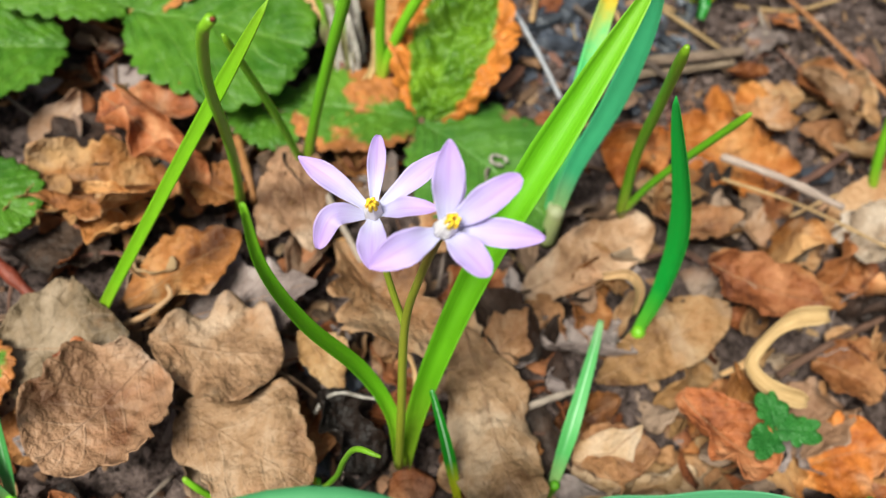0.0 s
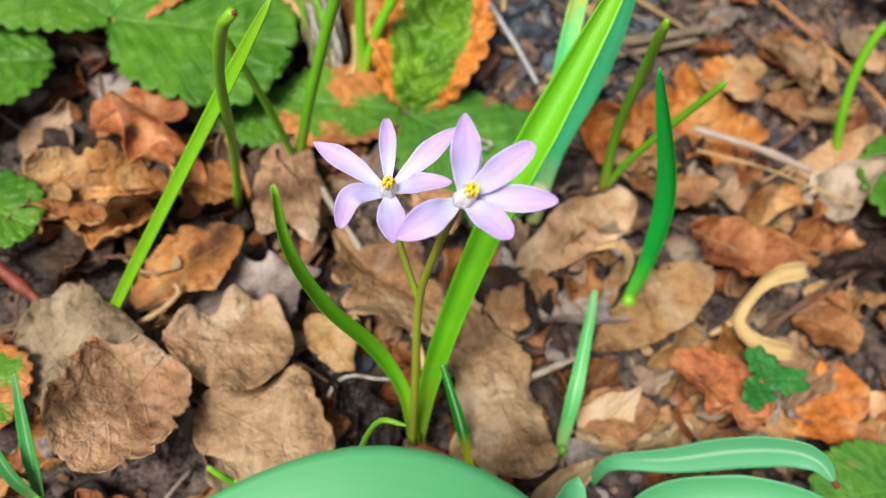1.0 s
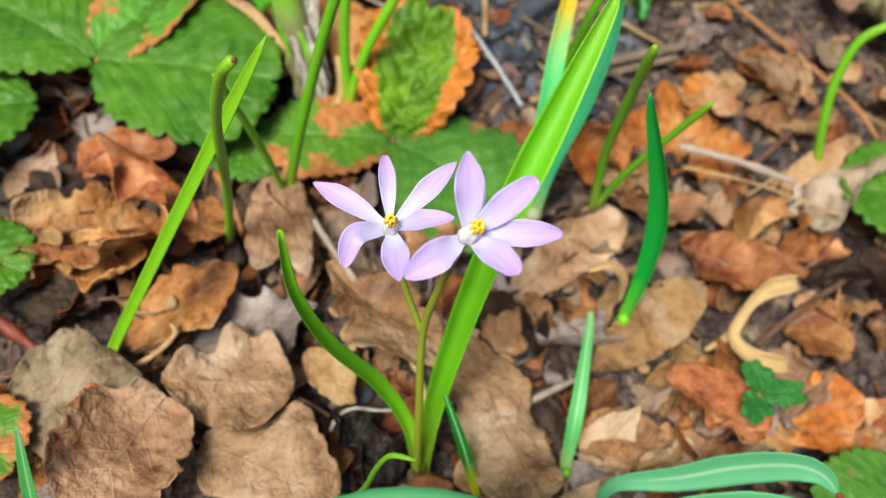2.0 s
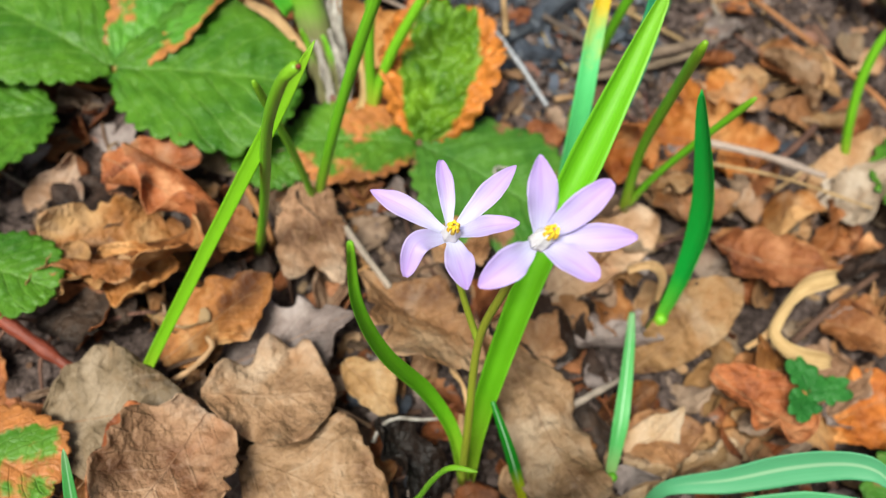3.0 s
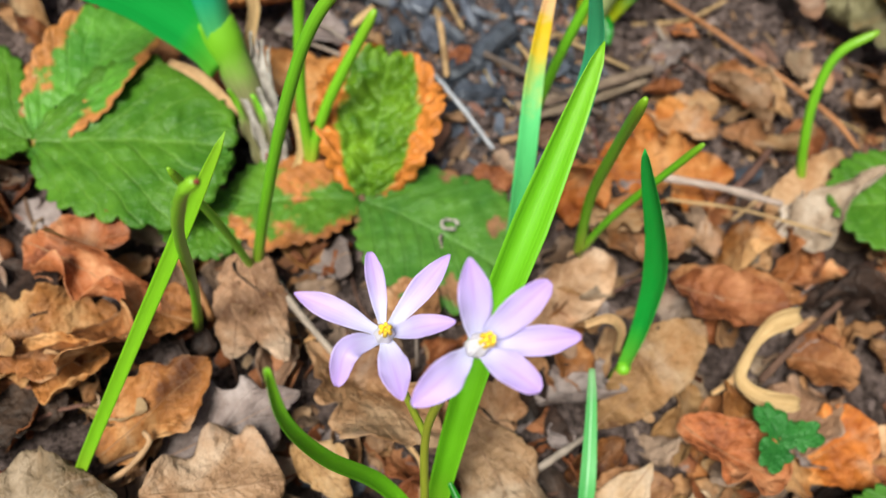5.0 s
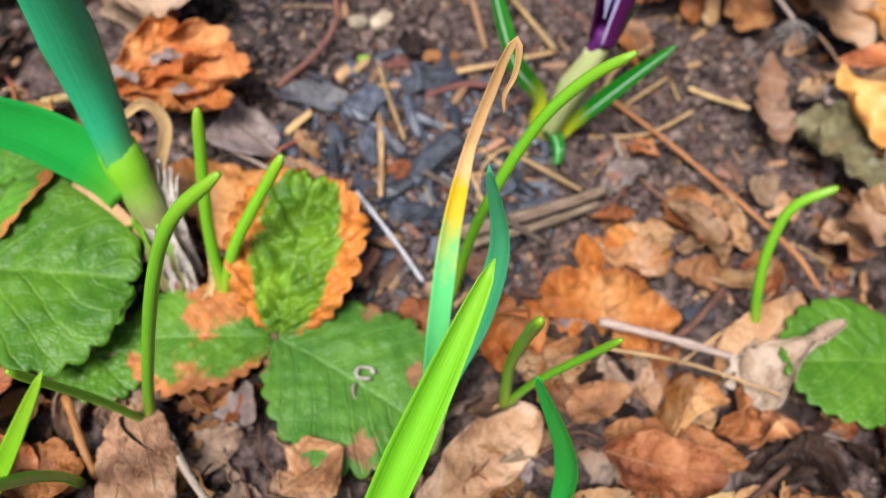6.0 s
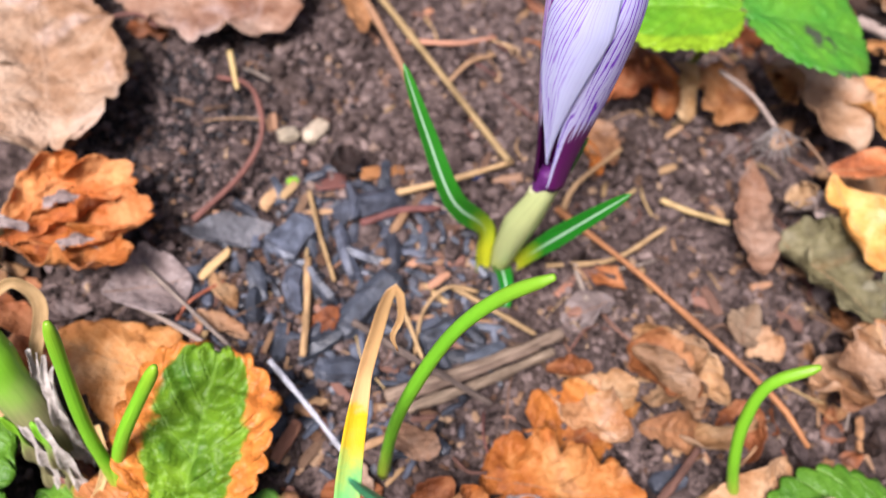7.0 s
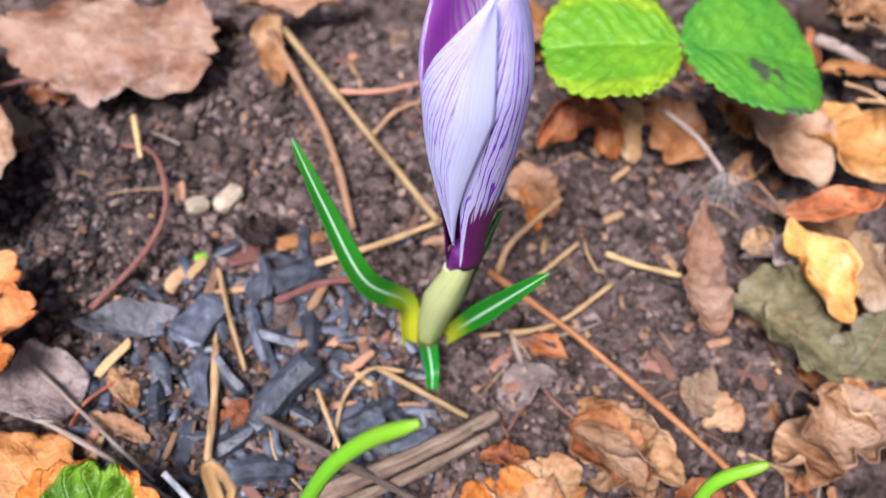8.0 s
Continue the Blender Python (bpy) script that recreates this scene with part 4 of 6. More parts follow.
# bluish plant with one leaf yellowing and dried at its end
leek = thing("bluish_bulb_plant", (2.9, 9.4, -0.1), "bluish green bulb plant with one withered leaf", "bulb plant")
blade([(0, 0, 0), (0.0, 0.7, 3.0), (0.4, 1.3, 6.2), (0.35, 1.6, 9.6), (-0.58, 1.33, 13.0)], 0.7, BLUISH, leek, face=(-0.25, -0.85, 0.4), turn=(0, 15), hollow=0.6, thick=0.06, wide=0.5, foot=0.55)
yellow = thing("yellowing_bulb_plant", (2.9, 9.9, -0.6), "upright leaf turning yellow with a dried drooping tip", "bulb plant")
blade([(0, 0, 0), (-0.4, 0.6, 3.6), (-0.58, 1.3, 5.8), (-0.6, 2.9, 7.6), (-0.5, 4.1, 9.4), (-0.42, 4.35, 10.4), (-0.32, 4.4, 11.6), (-0.2, 4.3, 13.2), (-0.06, 4.25, 13.8), (0.06, 4.2, 13.4), (0.1, 4.18, 12.7),
       (0.0, 4.15, 12.0), (0.16, 4.16, 11.3)], 0.62, WITHERED, yellow, face=(0, -0.85, 0.5), hollow=0.4, thick=0.1, rows=90, wave=0.12,
      profile=((0, 0.8), (0.15, 1), (0.45, 0.95), (0.55, 0.75), (0.62, 0.52), (0.78, 0.40), (0.86, 0.26), (0.96, 0.16), (1, 0.05)))

for plant in (leek, yellow):
    tube([(0, 0, -0.5), (-0.02, 0.05, 0.4), (-0.05, 0.15, 1.3)], 0.34, SPATHE, plant, "leaf_sheath", taper=0.8, rows=10, sides=10, label="pale papery sheath at its foot")

# thick-necked bulb plant with strap leaves
neck = thing("strap_leaf_plant", (-5.85, 13.9, -0.2), "thick-necked bulb plant with broad dark green strap leaves", "bulb plant")
tube([(0.15, -0.2, -0.7), (0.0, 0.0, 0.1), (-0.3, 0.4, 0.9)], 0.70, ROOT, neck, "bulb", taper=0.6, rows=8, sides=12, label="purple-brown bulb half out of the soil")
tube([(0, 0, -0.2), (-0.5, 0.7, 1.4), (-1.2, 1.4, 3.0), (-2.05, 2.2, 4.9)], 0.45, BULB, neck, "bulb_neck", taper=1.45, rows=22, sides=16, knobs=0.12)
blade([(-1.35, 1.35, 3.9), (-1.8, 1.75, 5.1), (-2.2, 2.05, 7.8), (-2.5, 1.7, 11.5), (-2.9, 1.0, 15.0)], 1.55, TEAL, neck, face=(0.5, -0.7, 0.5), hollow=-0.5, thick=0.1, wide=0.5, foot=0.55, tip=0.2)
blade([(-1.65, 1.25, 3.7), (-2.4, 1.5, 4.6), (-4.0, 1.5, 6.0), (-6.0, 0.8, 7.4), (-8.0, 0.0, 8.0)], 1.6, DEEP, neck, face=(0.2, -0.6, 0.75), hollow=0.4, thick=0.08, wide=0.3, foot=0.8, tip=0.2)
for k, off in enumerate((0.0, 0.28, -0.3, 0.5, 0.15)):
    blade([(0.1 + off, 0.4, 0.5), (-0.4 + 0.8 * off, 1.1, 2.0 + off), (-0.75 + off, 1.75, 3.2 + off), (-0.9 + 1.3 * off, 2.3, 4.3 - off)], 0.5 - 0.08 * k, PAPER, neck, "dry_skin", (0.8 - 0.7 * k, -0.5, 0.5), hollow=0.7, thick=0.03,
          tip=0.2, label="torn papery grey bulb skin", wave=0.9, power=0.8)
for k, off in enumerate((-0.42, -0.12, 0.2, 0.42)):
    blade([(0.15 + off, -0.42, 0.2), (-0.35 + off, 0.12, 1.4 + 0.2 * k), (-0.8 + off, 0.6, 2.5 + 0.15 * k), (-1.0 + 1.2 * off, 0.75, 3.1 + 0.3 * math.sin(5 * k))], 0.42, PAPER if k % 2 else BULB, neck, "dry_skin",
          (0.5 * off, -0.8, 0.5), hollow=0.6, thick=0.03, tip=0.2, label="torn papery grey bulb skin", wave=0.7, power=0.8)
blade([(-2.2, 3.6, 4.6), (-1.6, 4.0, 4.9), (-0.95, 3.7, 4.3), (-1.05, 2.6, 3.2), (-0.9, 2.0, 2.2)], 0.42, DRY_STRIP, neck, "dry_strip", (0.2, -0.8, 0.6), hollow=0.4, thick=0.04, tip=0.5, label="curled dry straw-coloured strip")
blade([(0.6, 1.3, 1.5), (0.95, 0.2, 0.9), (0.7, -0.9, 0.6), (0.0, -1.1, 0.5)], 0.25, DRY_STRIP, neck, "dry_strip", (0.4, -0.5, 0.8), hollow=0.4, thick=0.06, tip=0.5)
blade([(-3.8, 2.2, 2.6), (-2.6, 1.6, 2.6), (-1.2, 0.9, 1.6)], 0.4, DRY_STRIP, neck, "dry_strip", (0.2, -0.6, 0.8), hollow=0.3, thick=0.04, tip=0.3)

# ---- tulip ----
tulip = thing("tulip_plant", (2.5, -7.4, -0.08), "young tulip plant with broad waxy blue-green leaves", "tulip")
blade([(0, -1.2, 0), (0.4, 0.8, 5.5), (-1.0, 2.0, 8.8), (-3.6, 2.4, 10.1), (-7.2, 1.2, 9.8)], 3.4, WAXY, tulip, face=(0.0, -0.35, 0.94), hollow=-0.2, thick=0.08, wide=0.6, foot=0.5, cols=17)
blade([(0.4, 0.4, 0), (0.9, 2.5, 2.6), (1.3, 4.4, 4.3), (1.5, 5.65, 5.0)], 1.7, WAXY, tulip, face=(0.1, -0.7, 0.7), hollow=0.3, thick=0.08, wide=0.6, foot=0.5, cols=13)
right_leaf = thing("tulip_leaf_shoot", (5.6, -0.2, -0.2), "broad waxy tulip leaf with a red tip", "tulip")
blade([(0, 0, 0), (0.3, 0.3, 1.4), (1.8, 0.4, 2.4), (3.2, 0.6, 3.4), (4.4, 0.6, 4.2), (5.2, 0.4, 4.4), (5.8, 0.0, 4.1)], 1.0, WAXY_RIBBED, right_leaf, face=(-0.15, -0.75, 0.62), turn=(10, -6), hollow=0.2, thick=0.07, cols=13, rows=44,
      profile=((0, 0.3), (0.15, 0.42), (0.35, 0.72), (0.55, 1.0), (0.72, 1.0), (0.86, 0.8), (0.95, 0.4), (1, 0.05)))
tube([(5.74, 0.04, 4.13), (5.8, 0.0, 4.1), (5.87, -0.05, 4.06)], 0.09, REDSTALK, right_leaf, "leaf_tip", rows=4, label="red leaf tip")
blade([(0.8, -1.6, 0), (1.6, -0.7, 1.8), (3.2, -0.5, 2.9), (5.2, -0.5, 3.4), (6.6, -0.8, 3.2)], 1.2, WAXY, right_leaf, face=(-0.1, -0.5, 0.85), hollow=0.3, thick=0.08, wide=0.6, foot=0.5, cols=13)

# ---- strawberry leaves ----
berry = thing("strawberry_plant", (-13.8, 13.0, -0.2), "strawberry plant with broad green toothed leaves", "strawberry plant")
tube([(0, 0, -0.3), (0.1, 0.1, 1.4)], 0.16, STALK, berry, "stalk", rows=6)
leaflet(berry, GREEN, 6.6, 6.9, (0.1, 0.0, 1.4), 2, 7, 5, lean=4)
leaflet(berry, GREEN, 6.4, 5.6, (-0.1, 0.1, 1.4), 160, 8, 6)
leaflet(berry, EDGED, 6.0, 4.0, (0.1, 0.2, 1.3), 64, 12, 7, label="green leaflet withering to orange at its edge", roll=1.0)
leaflet(berry, GREEN, 6.0, 5.2, (-1.6, -2.0, 1.0), 205, 4, 8)
leaflet(berry, GREEN, 3.4, 2.8, (4.4, -0.8, 0.2), -40, 4, 9)
rusty = thing("rusty_strawberry_plant", (-2.6, 12.4, 0.0), "strawberry leaf of three leaflets turning rust orange", "strawberry plant")
tube([(0.3, -0.4, -0.3), (0, 0, 0.4)], 0.12, BARK, rusty, "stalk", rows=6)
leaflet(rusty, RUSTED, 5.4, 4.9, (0.15, 0.05, 0.4), 84, 28, 15, fold=0.15, roll=0.5, bend=-0.6, quilt=0.055, bulge=0.16, crumple=0.10, edge=0.8, label="green leaflet with curled rust-orange edges")
leaflet(rusty, SPOTTED, 6.0, 5.8, (0.1, -0.1, 0.4), -27, 3, 16, label="dark green leaflet with brown blotches")
tube([(3.1 + 0.28 * math.cos(a), -1.3 + 0.22 * math.sin(a), 0.95 + 0.05 * math.sin(3 * a)) for a in np.linspace(0, 5.6, 9)], 0.06, PAPER, rusty, "torn_hole_rim", rows=18, sides=6, knobs=0.5, label="pale torn rim of a small hole")
leaflet(rusty, HALF, 4.6, 4.0, (-0.1, -0.1, 0.4), 187, 0, 17, label="green leaflet half withered to orange")
right_berry = thing("strawberry_leaf", (20.5, 13.6, 0.0), "fresh green strawberry leaf at the litter's edge", "strawberry plant", "")
tube([(0, 0, -0.3), (-0.1, 0, 1.0)], 0.14, STALK, right_berry, "stalk", rows=6)
leaflet(right_berry, GREEN, 5.6, 4.6, (-0.1, 0.0, 1.0), 186, 6, 21)
lime = thing("young_strawberry_plant", (14.8, 30.8, 0.0), "young strawberry plant with bright lime green leaflets", "strawberry plant")
tube([(0.5, 3.2, -0.3), (0.3, 1.9, 2.8), (0, 0, 5.8)], 0.14, STALK, lime, "stalk", rows=8)
leaflet(lime, LIME, 4.5, 5.2, (-0.05, 0.15, 5.85), 179, -5, 31, fold=0.14, serr=0.055, teeth=17, full=0.36)
leaflet(lime, SPECKLED, 5.0, 5.5, (0.05, 0.1, 5.85), 2, -6, 32, fold=0.14, serr=0.055, teeth=17, full=0.36)
small = thing("small_green_leaf", (10.6, 3.6, 1.6), "small dark green lobed leaf over a rust leaf", "strawberry plant")
for turn, long in ((10, 1.25), (115, 1.1), (235, 1.2)):
    leaflet(small, SHADY, long, 0.95, (0, 0, 0.1), turn, 8, 41 + turn, quilt=0.03, thick=0.02, teeth=3, serr=0.3, crumple=0.12, edge=0.5)
tube([(0, 0, -0.8), (0, 0, 0.1)], 0.06, STALK, small, "stalk", rows=5)
edge_leaf = thing("edge_leaf", (-16.2, 4.6, 0.4), "green toothed leaf at the edge of the litter", "strawberry plant")
leaflet(edge_leaf, GREEN, 3.2, 3.0, (0, 0, 0.8), -12, 4, 51)
tube([(-1.2, 0.3, -0.4), (-0.6, 0.15, 0.5), (0, 0, 0.8)], 0.08, STALK, edge_leaf, "stalk", rows=7)
withering = thing("withering_leaf", (-14.5, -0.8, 0.4), "toothed leaf half green and half brown", "strawberry plant")
leaflet(withering, HALF, 3.4, 3.2, (0, 0, 0.8), -20, 4, 52)
tube([(-1.2, 0.5, -0.4), (-0.6, 0.25, 0.5), (0, 0, 0.8)], 0.08, RUSTSTALK, withering, "stalk", rows=7)
corner = thing("corner_leaf", (16.2, 1.6, 0.2), "dull green toothed leaf lying on the litter", "strawberry plant")
leaflet(corner, SPOTTED, 4.0, 3.4, (0, 0, 0.6), 200, 4, 53)
tube([(1.2, 0.5, -0.4), (0.6, 0.25, 0.4), (0, 0, 0.6)], 0.08, STALK, corner, "stalk", rows=7)

# ---- crocus ----
crocus = thing("crocus", (6.9, 22.8, -0.1), "closed white and lilac striped crocus with purple base", "crocus")


def crocus_petal(material, left, right, out, height, seed, label="", lean=0.5, narrow=0.5, lift=5.9, waist=1.0, root=None, shut=0.78, start=0.0, reach=0.5, ease=0.85, lining=None):
    """A petal of the closed bud: the part of a bulging shell between two bearings (degrees). lean: 0 draws its tip to the right margin, 1 to the left; reach, ease: how late its right margin swings out."""
    rows, cols = 44, 21
    s = np.linspace(start, 1, rows)[:, None]
    v = np.linspace(0, 1, cols)[None]
    r = 0.44 + 0.71 * np.sin(math.pi * 0.5 * np.clip(s / 0.76, 0, 1)) ** 1.6 - shut * np.clip((s - 0.70) / 0.30, 0, 1) ** 1.7 + out
    keep = 1 - 0.94 * np.clip((s - narrow) / (1 - narrow), 0, 1) ** 2.2
    tip = right + (left - right) * lean
    lo, hi = tip + (left - tip) * keep, tip + (right - tip) * keep
    grip = waist + (1 - waist) * np.clip((s - start) / (0.5 - start), 0, 1) ** 0.85
    mid = (left + right) / 2 if root is None else root
    swing = waist + (1 - waist) * np.clip((s - start) / (reach - start), 0, 1) ** ease
    lo, hi = mid + (lo - mid) * grip, mid + (hi - mid) * swing
    ang = np.radians(lo + (hi - lo) * v)
    r = r - 0.05 * np.abs(2 * v - 1) ** 3 + 0.02 * np.sin(9 * v + 4 * s + seed)
    z = s * height + 0 * v
    top = np.stack([r * np.cos(ang) - 0.060 * z, r * np.sin(ang) + 0.01 * z, z], -1)
    uv = np.stack(np.broadcast_arrays(v, s), -1)
    return sheet("petal", (top + np.array([0.58, -0.35, lift])) * CM, uv, 0.03 * CM, material, crocus, label, lining)


crocus_petal(PALE_VEINED, -162, -75, 0.14, 10.0, 0, lean=0.05, narrow=0.62, waist=0.04, root=-121, start=0.15, shut=0.34, reach=0.70, ease=1.3)
crocus_petal(VEINED, -108, 30, 0.03, 10.3, 1, lean=0.5, narrow=0.72, shut=0.66)
crocus_petal(VEINED_BACK, 70, 196, 0.10, 10.3, 2, "lilac outside, flushed with magenta within", lean=0.6, narrow=0.70, shut=0.66, lining=VEINED_INNER)
crocus_petal(VEINED_INNER, -80, 60, -0.30, 8.8, 6, "inner petal washed with purple", 0.5, 0.9, shut=0.6)
tube([(0.1, 0.0, 2.6), (0.34, -0.25, 4.4), (0.58, -0.35, 6.3)], 0.26, SPATHE_PURPLE, crocus, "flower_tube", taper=1.55, rows=8, sides=12)
tube([(0.0, 0.0, 0.0), (0.05, -0.05, 1.5), (0.22, -0.2, 3.6), (0.36, -0.35, 5.4)], 0.36, SPATHE, crocus, "stalk", taper=0.8, rows=10, sides=12)
blade([(-0.05, -0.3, 0.1), (0.05, -0.5, 2.2), (0.36, -0.66, 4.6), (0.8, -0.55, 6.7)], 1.2, SPATHE, crocus, "spathe", (0.1, 0.9, 0.3), hollow=0.9, thick=0.04, wide=0.5, label="pale greenish papery spathe")
blade([(0.3, 0.1, 0.3), (0.5, 0.0, 2.4), (0.8, 0.1, 4.6), (1.1, 0.2, 5.8)], 0.8, SPATHE, crocus, "spathe", (-0.6, 0.5, 0.3), hollow=0.9, thick=0.04, wide=0.5)
blade([(-0.62, -0.4, 0), (-0.72, -0.1, 1.0), (-0.85, 0.2, 2.1), (-2.15, -0.1, 3.95), (-3.3, 1.0, 6.0), (-4.2, 2.0, 7.75)], 0.76, STRIPED, crocus, face=(0.25, -0.6, 0.75), hollow=0.5, thick=0.06, wide=0.4, foot=0.6)
blade([(0.4, -0.1, 0), (0.9, -0.6, 2.2), (1.7, -1.2, 4.9), (2.6, -1.6, 7.3)], 0.66, STRIPED, crocus, face=(-0.4, -0.5, 0.75), hollow=0.6, thick=0.06, wide=0.5, foot=0.6)
blade([(0.5, 0.4, 0), (1.0, 0.6, 3.2), (1.5, 0.4, 7.2)], 0.45, STRIPED, crocus, face=(-0.5, -0.6, 0.6), hollow=0.6, thick=0.06)
blade([(-0.1, -0.3, 0), (-0.1, -0.9, 1.3), (0.0, -1.9, 1.7), (0.05, -2.35, 1.2)], 0.62, STRIPED, crocus, face=(0, -0.3, 0.95), hollow=0.5, thick=0.06, tip=0.15)

# ---- fallen leaves ----
dead_leaf("rust", -14.8, 7.6, 1.0, 7.4, 4.3, -24, 1, 3, crumple=0.26, edge=1.3, creases=4, sharp=1.2, roll=0.5, full=0.4)
dead_leaf("rust", -13.0, 9.1, 1.0, 5.6, 2.8, -27, 2, 6, roll=1.6, edge=1.0, creases=2, sharp=0.75)
dead_leaf("rust", -12.7, 5.3, 0.6, 3.4, 2.0, -5, 3, 14, roll=2.0, creases=2, sharp=0.75)
dead_leaf("rust", -9.9, 2.7, 0.5, 4.2, 2.2, 37, 4, 10, roll=2.0, creases=2, sharp=0.75)
dead_leaf("tan", -13.9, 3.4, 0.8, 2.5, 1.2, 60, 5, 18, roll=1.6, creases=2, sharp=0.75)
dead_leaf("mottled", -12.4, -0.2, 0.6, 4.4, 3.6, 16, 6, 6, lean=4, creases=1, sharp=0.5, roll=-0.6)
dead_leaf("buff", -8.0, 1.0, 1.0, 3.9, 3.1, 12, 7, 6, roll=-0.9, lean=-8, creases=1, sharp=0.4, crumple=0.10, rough_edge=0.05, serr=0.0)
dead_leaf("buff", -7.7, 0.5, 1.6, 4.0, 4.0, -112, 8, 5, crumple=0.13, roll=0.4, creases=1, sharp=0.4, full=0.4)
dead_leaf("buff", -6.5, -0.4, 0.9, 4.4, 3.3, -17, 9, 7, crumple=0.13, creases=1, sharp=0.4, full=0.4)
dead_leaf("rust", -9.3, 0.6, 1.0, 3.0, 1.5, -107, 10, 8, creases=2, sharp=0.75)
dead_leaf("tan", -3.9, 6.6, 0.8, 5.8, 2.4, -43, 11, -4, roll=-1.6, crumple=0.30, full=0.5, peak=0.55, edge=1.2, creases=2, sharp=0.7, serr=0.0)
dead_leaf("buff", 0.8, 4.8, 0.4, 6.4, 3.0, -63, 95, -2, roll=-0.8, crumple=0.16, full=0.42, peak=0.6, edge=0.7, creases=1, sharp=0.5, serr=0.0)
dead_leaf("grey", -8.3, 2.7, 0.5, 4.7, 2.4, 22, 12, 6, creases=1, sharp=0.4, crumple=0.12)
dead_leaf("buff", -6.3, 9.2, 1.2, 4.3, 1.6, -65, 13, -8, roll=-1.2, creases=0)
dead_leaf("buff", -6.4, 9.1, 1.2, 3.6, 1.5, -86, 14, -10, roll=-1.2, creases=0)
dead_leaf("buff", 2.6, 6.8, 0.0, 5.2, 2.3, 47, 15, 4, roll=0.5, crumple=0.1, full=0.4, creases=2, sharp=0.75)
dead_leaf("tan", 2.8, 6.8, 0.0, 2.4, 1.3, -49, 16, -19, roll=1.4, creases=2, sharp=0.75)
dead_leaf("tan", 5.4, 4.4, -0.3, 5.5, 2.3, 44, 17, 1, roll=-0.6, crumple=0.1, serr=0.03, creases=1, sharp=0.4)
dead_leaf("brown", 8.6, 10.2, -0.5, 5.1, 2.6, -6, 18, 1, creases=2, sharp=0.75)
dead_leaf("rust", 7.9, 4.4, 0.5, 3.7, 2.7, -37, 19, 5, creases=1, sharp=0.4, full=0.35)
dead_leaf("orange", 12.1, 3.6, -0.7, 3.4, 2.6, 24, 20, 5, creases=2, sharp=0.75)
dead_leaf("brown", 12.8, 7.6, -0.6, 2.5, 2.5, -15, 21, 7, creases=2, sharp=0.75)
dead_leaf("orange", 7.5, 15.4, -0.6, 4.9, 2.9, 29, 22, 7, crumple=0.2, creases=2, sharp=0.75)
dead_leaf("tan", 11.5, 20.6, -0.7, 4.2, 2.6, -43, 23, 4, creases=2, sharp=0.75)
dead_leaf("tan", 8.0, 11.0, -0.6, 2.4, 1.5, 33, 24, 5, creases=2, sharp=0.75)
dead_leaf("chalky", 13.3, 12.5, -0.2, 2.5, 1.3, 49, 25, 14, roll=1.8, creases=2, sharp=0.75)
dead_leaf("tan", 6.7, 1.7, -0.8, 2.0, 1.2, 10, 26, 6, creases=2, sharp=0.75)
dead_leaf("brown", 4.1, 2.3, -1.0, 2.8, 1.6, 39, 27, 4, creases=2, sharp=0.75)
dead_leaf("buff", 7.3, 1.1, -0.9, 2.3, 1.9, 39, 28, 5, creases=2, sharp=0.75)
dead_leaf("buff", 4.7, 1.5, -1.0, 2.6, 2.0, 39, 29, 7, creases=2, sharp=0.75)
dead_leaf("orange", 6.4, 14.9, 0.5, 4.8, 3.7, -6, 30, 12, crumple=0.26, roll=1.5, creases=3, sharp=0.9, edge=1.2, rough_edge=0.3, serr=0.05, teeth=21)
dead_leaf("orange", 6.6, 14.1, 0.4, 3.0, 2.7, -153, 31, 8, crumple=0.2, creases=2, sharp=0.75)
dead_leaf("pale", 11.4, 19.5, 0.3, 3.2, 2.7, -42, 32, 4, creases=2, sharp=0.75)
dead_leaf("tan", 8.5, 18.6, 0.3, 3.5, 2.0, -43, 33, 8, roll=1.0, creases=2, sharp=0.75)
dead_leaf("tan", 11.5, 16.8, 0.3, 3.3, 1.2, 0, 34, 5, creases=2, sharp=0.75)
dead_leaf("blush", 17.9, 19.0, 0.4, 3.7, 3.4, 17, 35, 16, roll=1.0, bend=0.9, creases=2, sharp=0.75)
dead_leaf("tan", 13.2, 12.6, 0.6, 4.6, 2.1, 46, 36, 7, roll=0.9, creases=2, sharp=0.75)
dead_leaf("chalky", 13.2, 12.0, 1.2, 4.5, 1.3, 33, 37, 8, roll=1.6, creases=2, sharp=0.75)
dead_leaf("buff", 18.6, 33.6, 1.4, 5.6, 3.7, -65, 38, 7, crumple=0.08, creases=0)
dead_leaf("rust", 17.9, 33.2, 1.2, 2.8, 1.1, -72, 138, 8, roll=2.0, creases=1, sharp=0.6)
dead_leaf("amber", 21.4, 33.2, 1.2, 5.3, 3.6, -66, 39, 11, roll=1.0, creases=1, sharp=0.5)
dead_leaf("tan", 20.1, 29.6, 0.3, 4.3, 3.6, -39, 40, 7, creases=2, sharp=0.75)
dead_leaf("pale", 21.5, 26.5, 1.6, 3.4, 2.9, -57, 41, -7, creases=2, sharp=0.75)
dead_leaf("amber", 18.8, 26.4, 2.6, 4.0, 2.3, -60, 42, -20, roll=0.6, crumple=0.08, creases=0)
dead_leaf("rust", 18.6, 26.5, 2.6, 3.8, 1.6, 10, 43, 3, roll=1.8, creases=2, sharp=0.75)
dead_leaf("olive", 17.5, 24.7, 0.5, 4.4, 4.0, -47, 44, 9, crumple=0.1, creases=1, sharp=0.3, serr=0.12, teeth=8, full=0.4)
dead_leaf("olive", 22.4, 23.6, 1.2, 3.1, 2.3, -124, 45, -11, serr=0.16, teeth=7, creases=2, sharp=0.75)
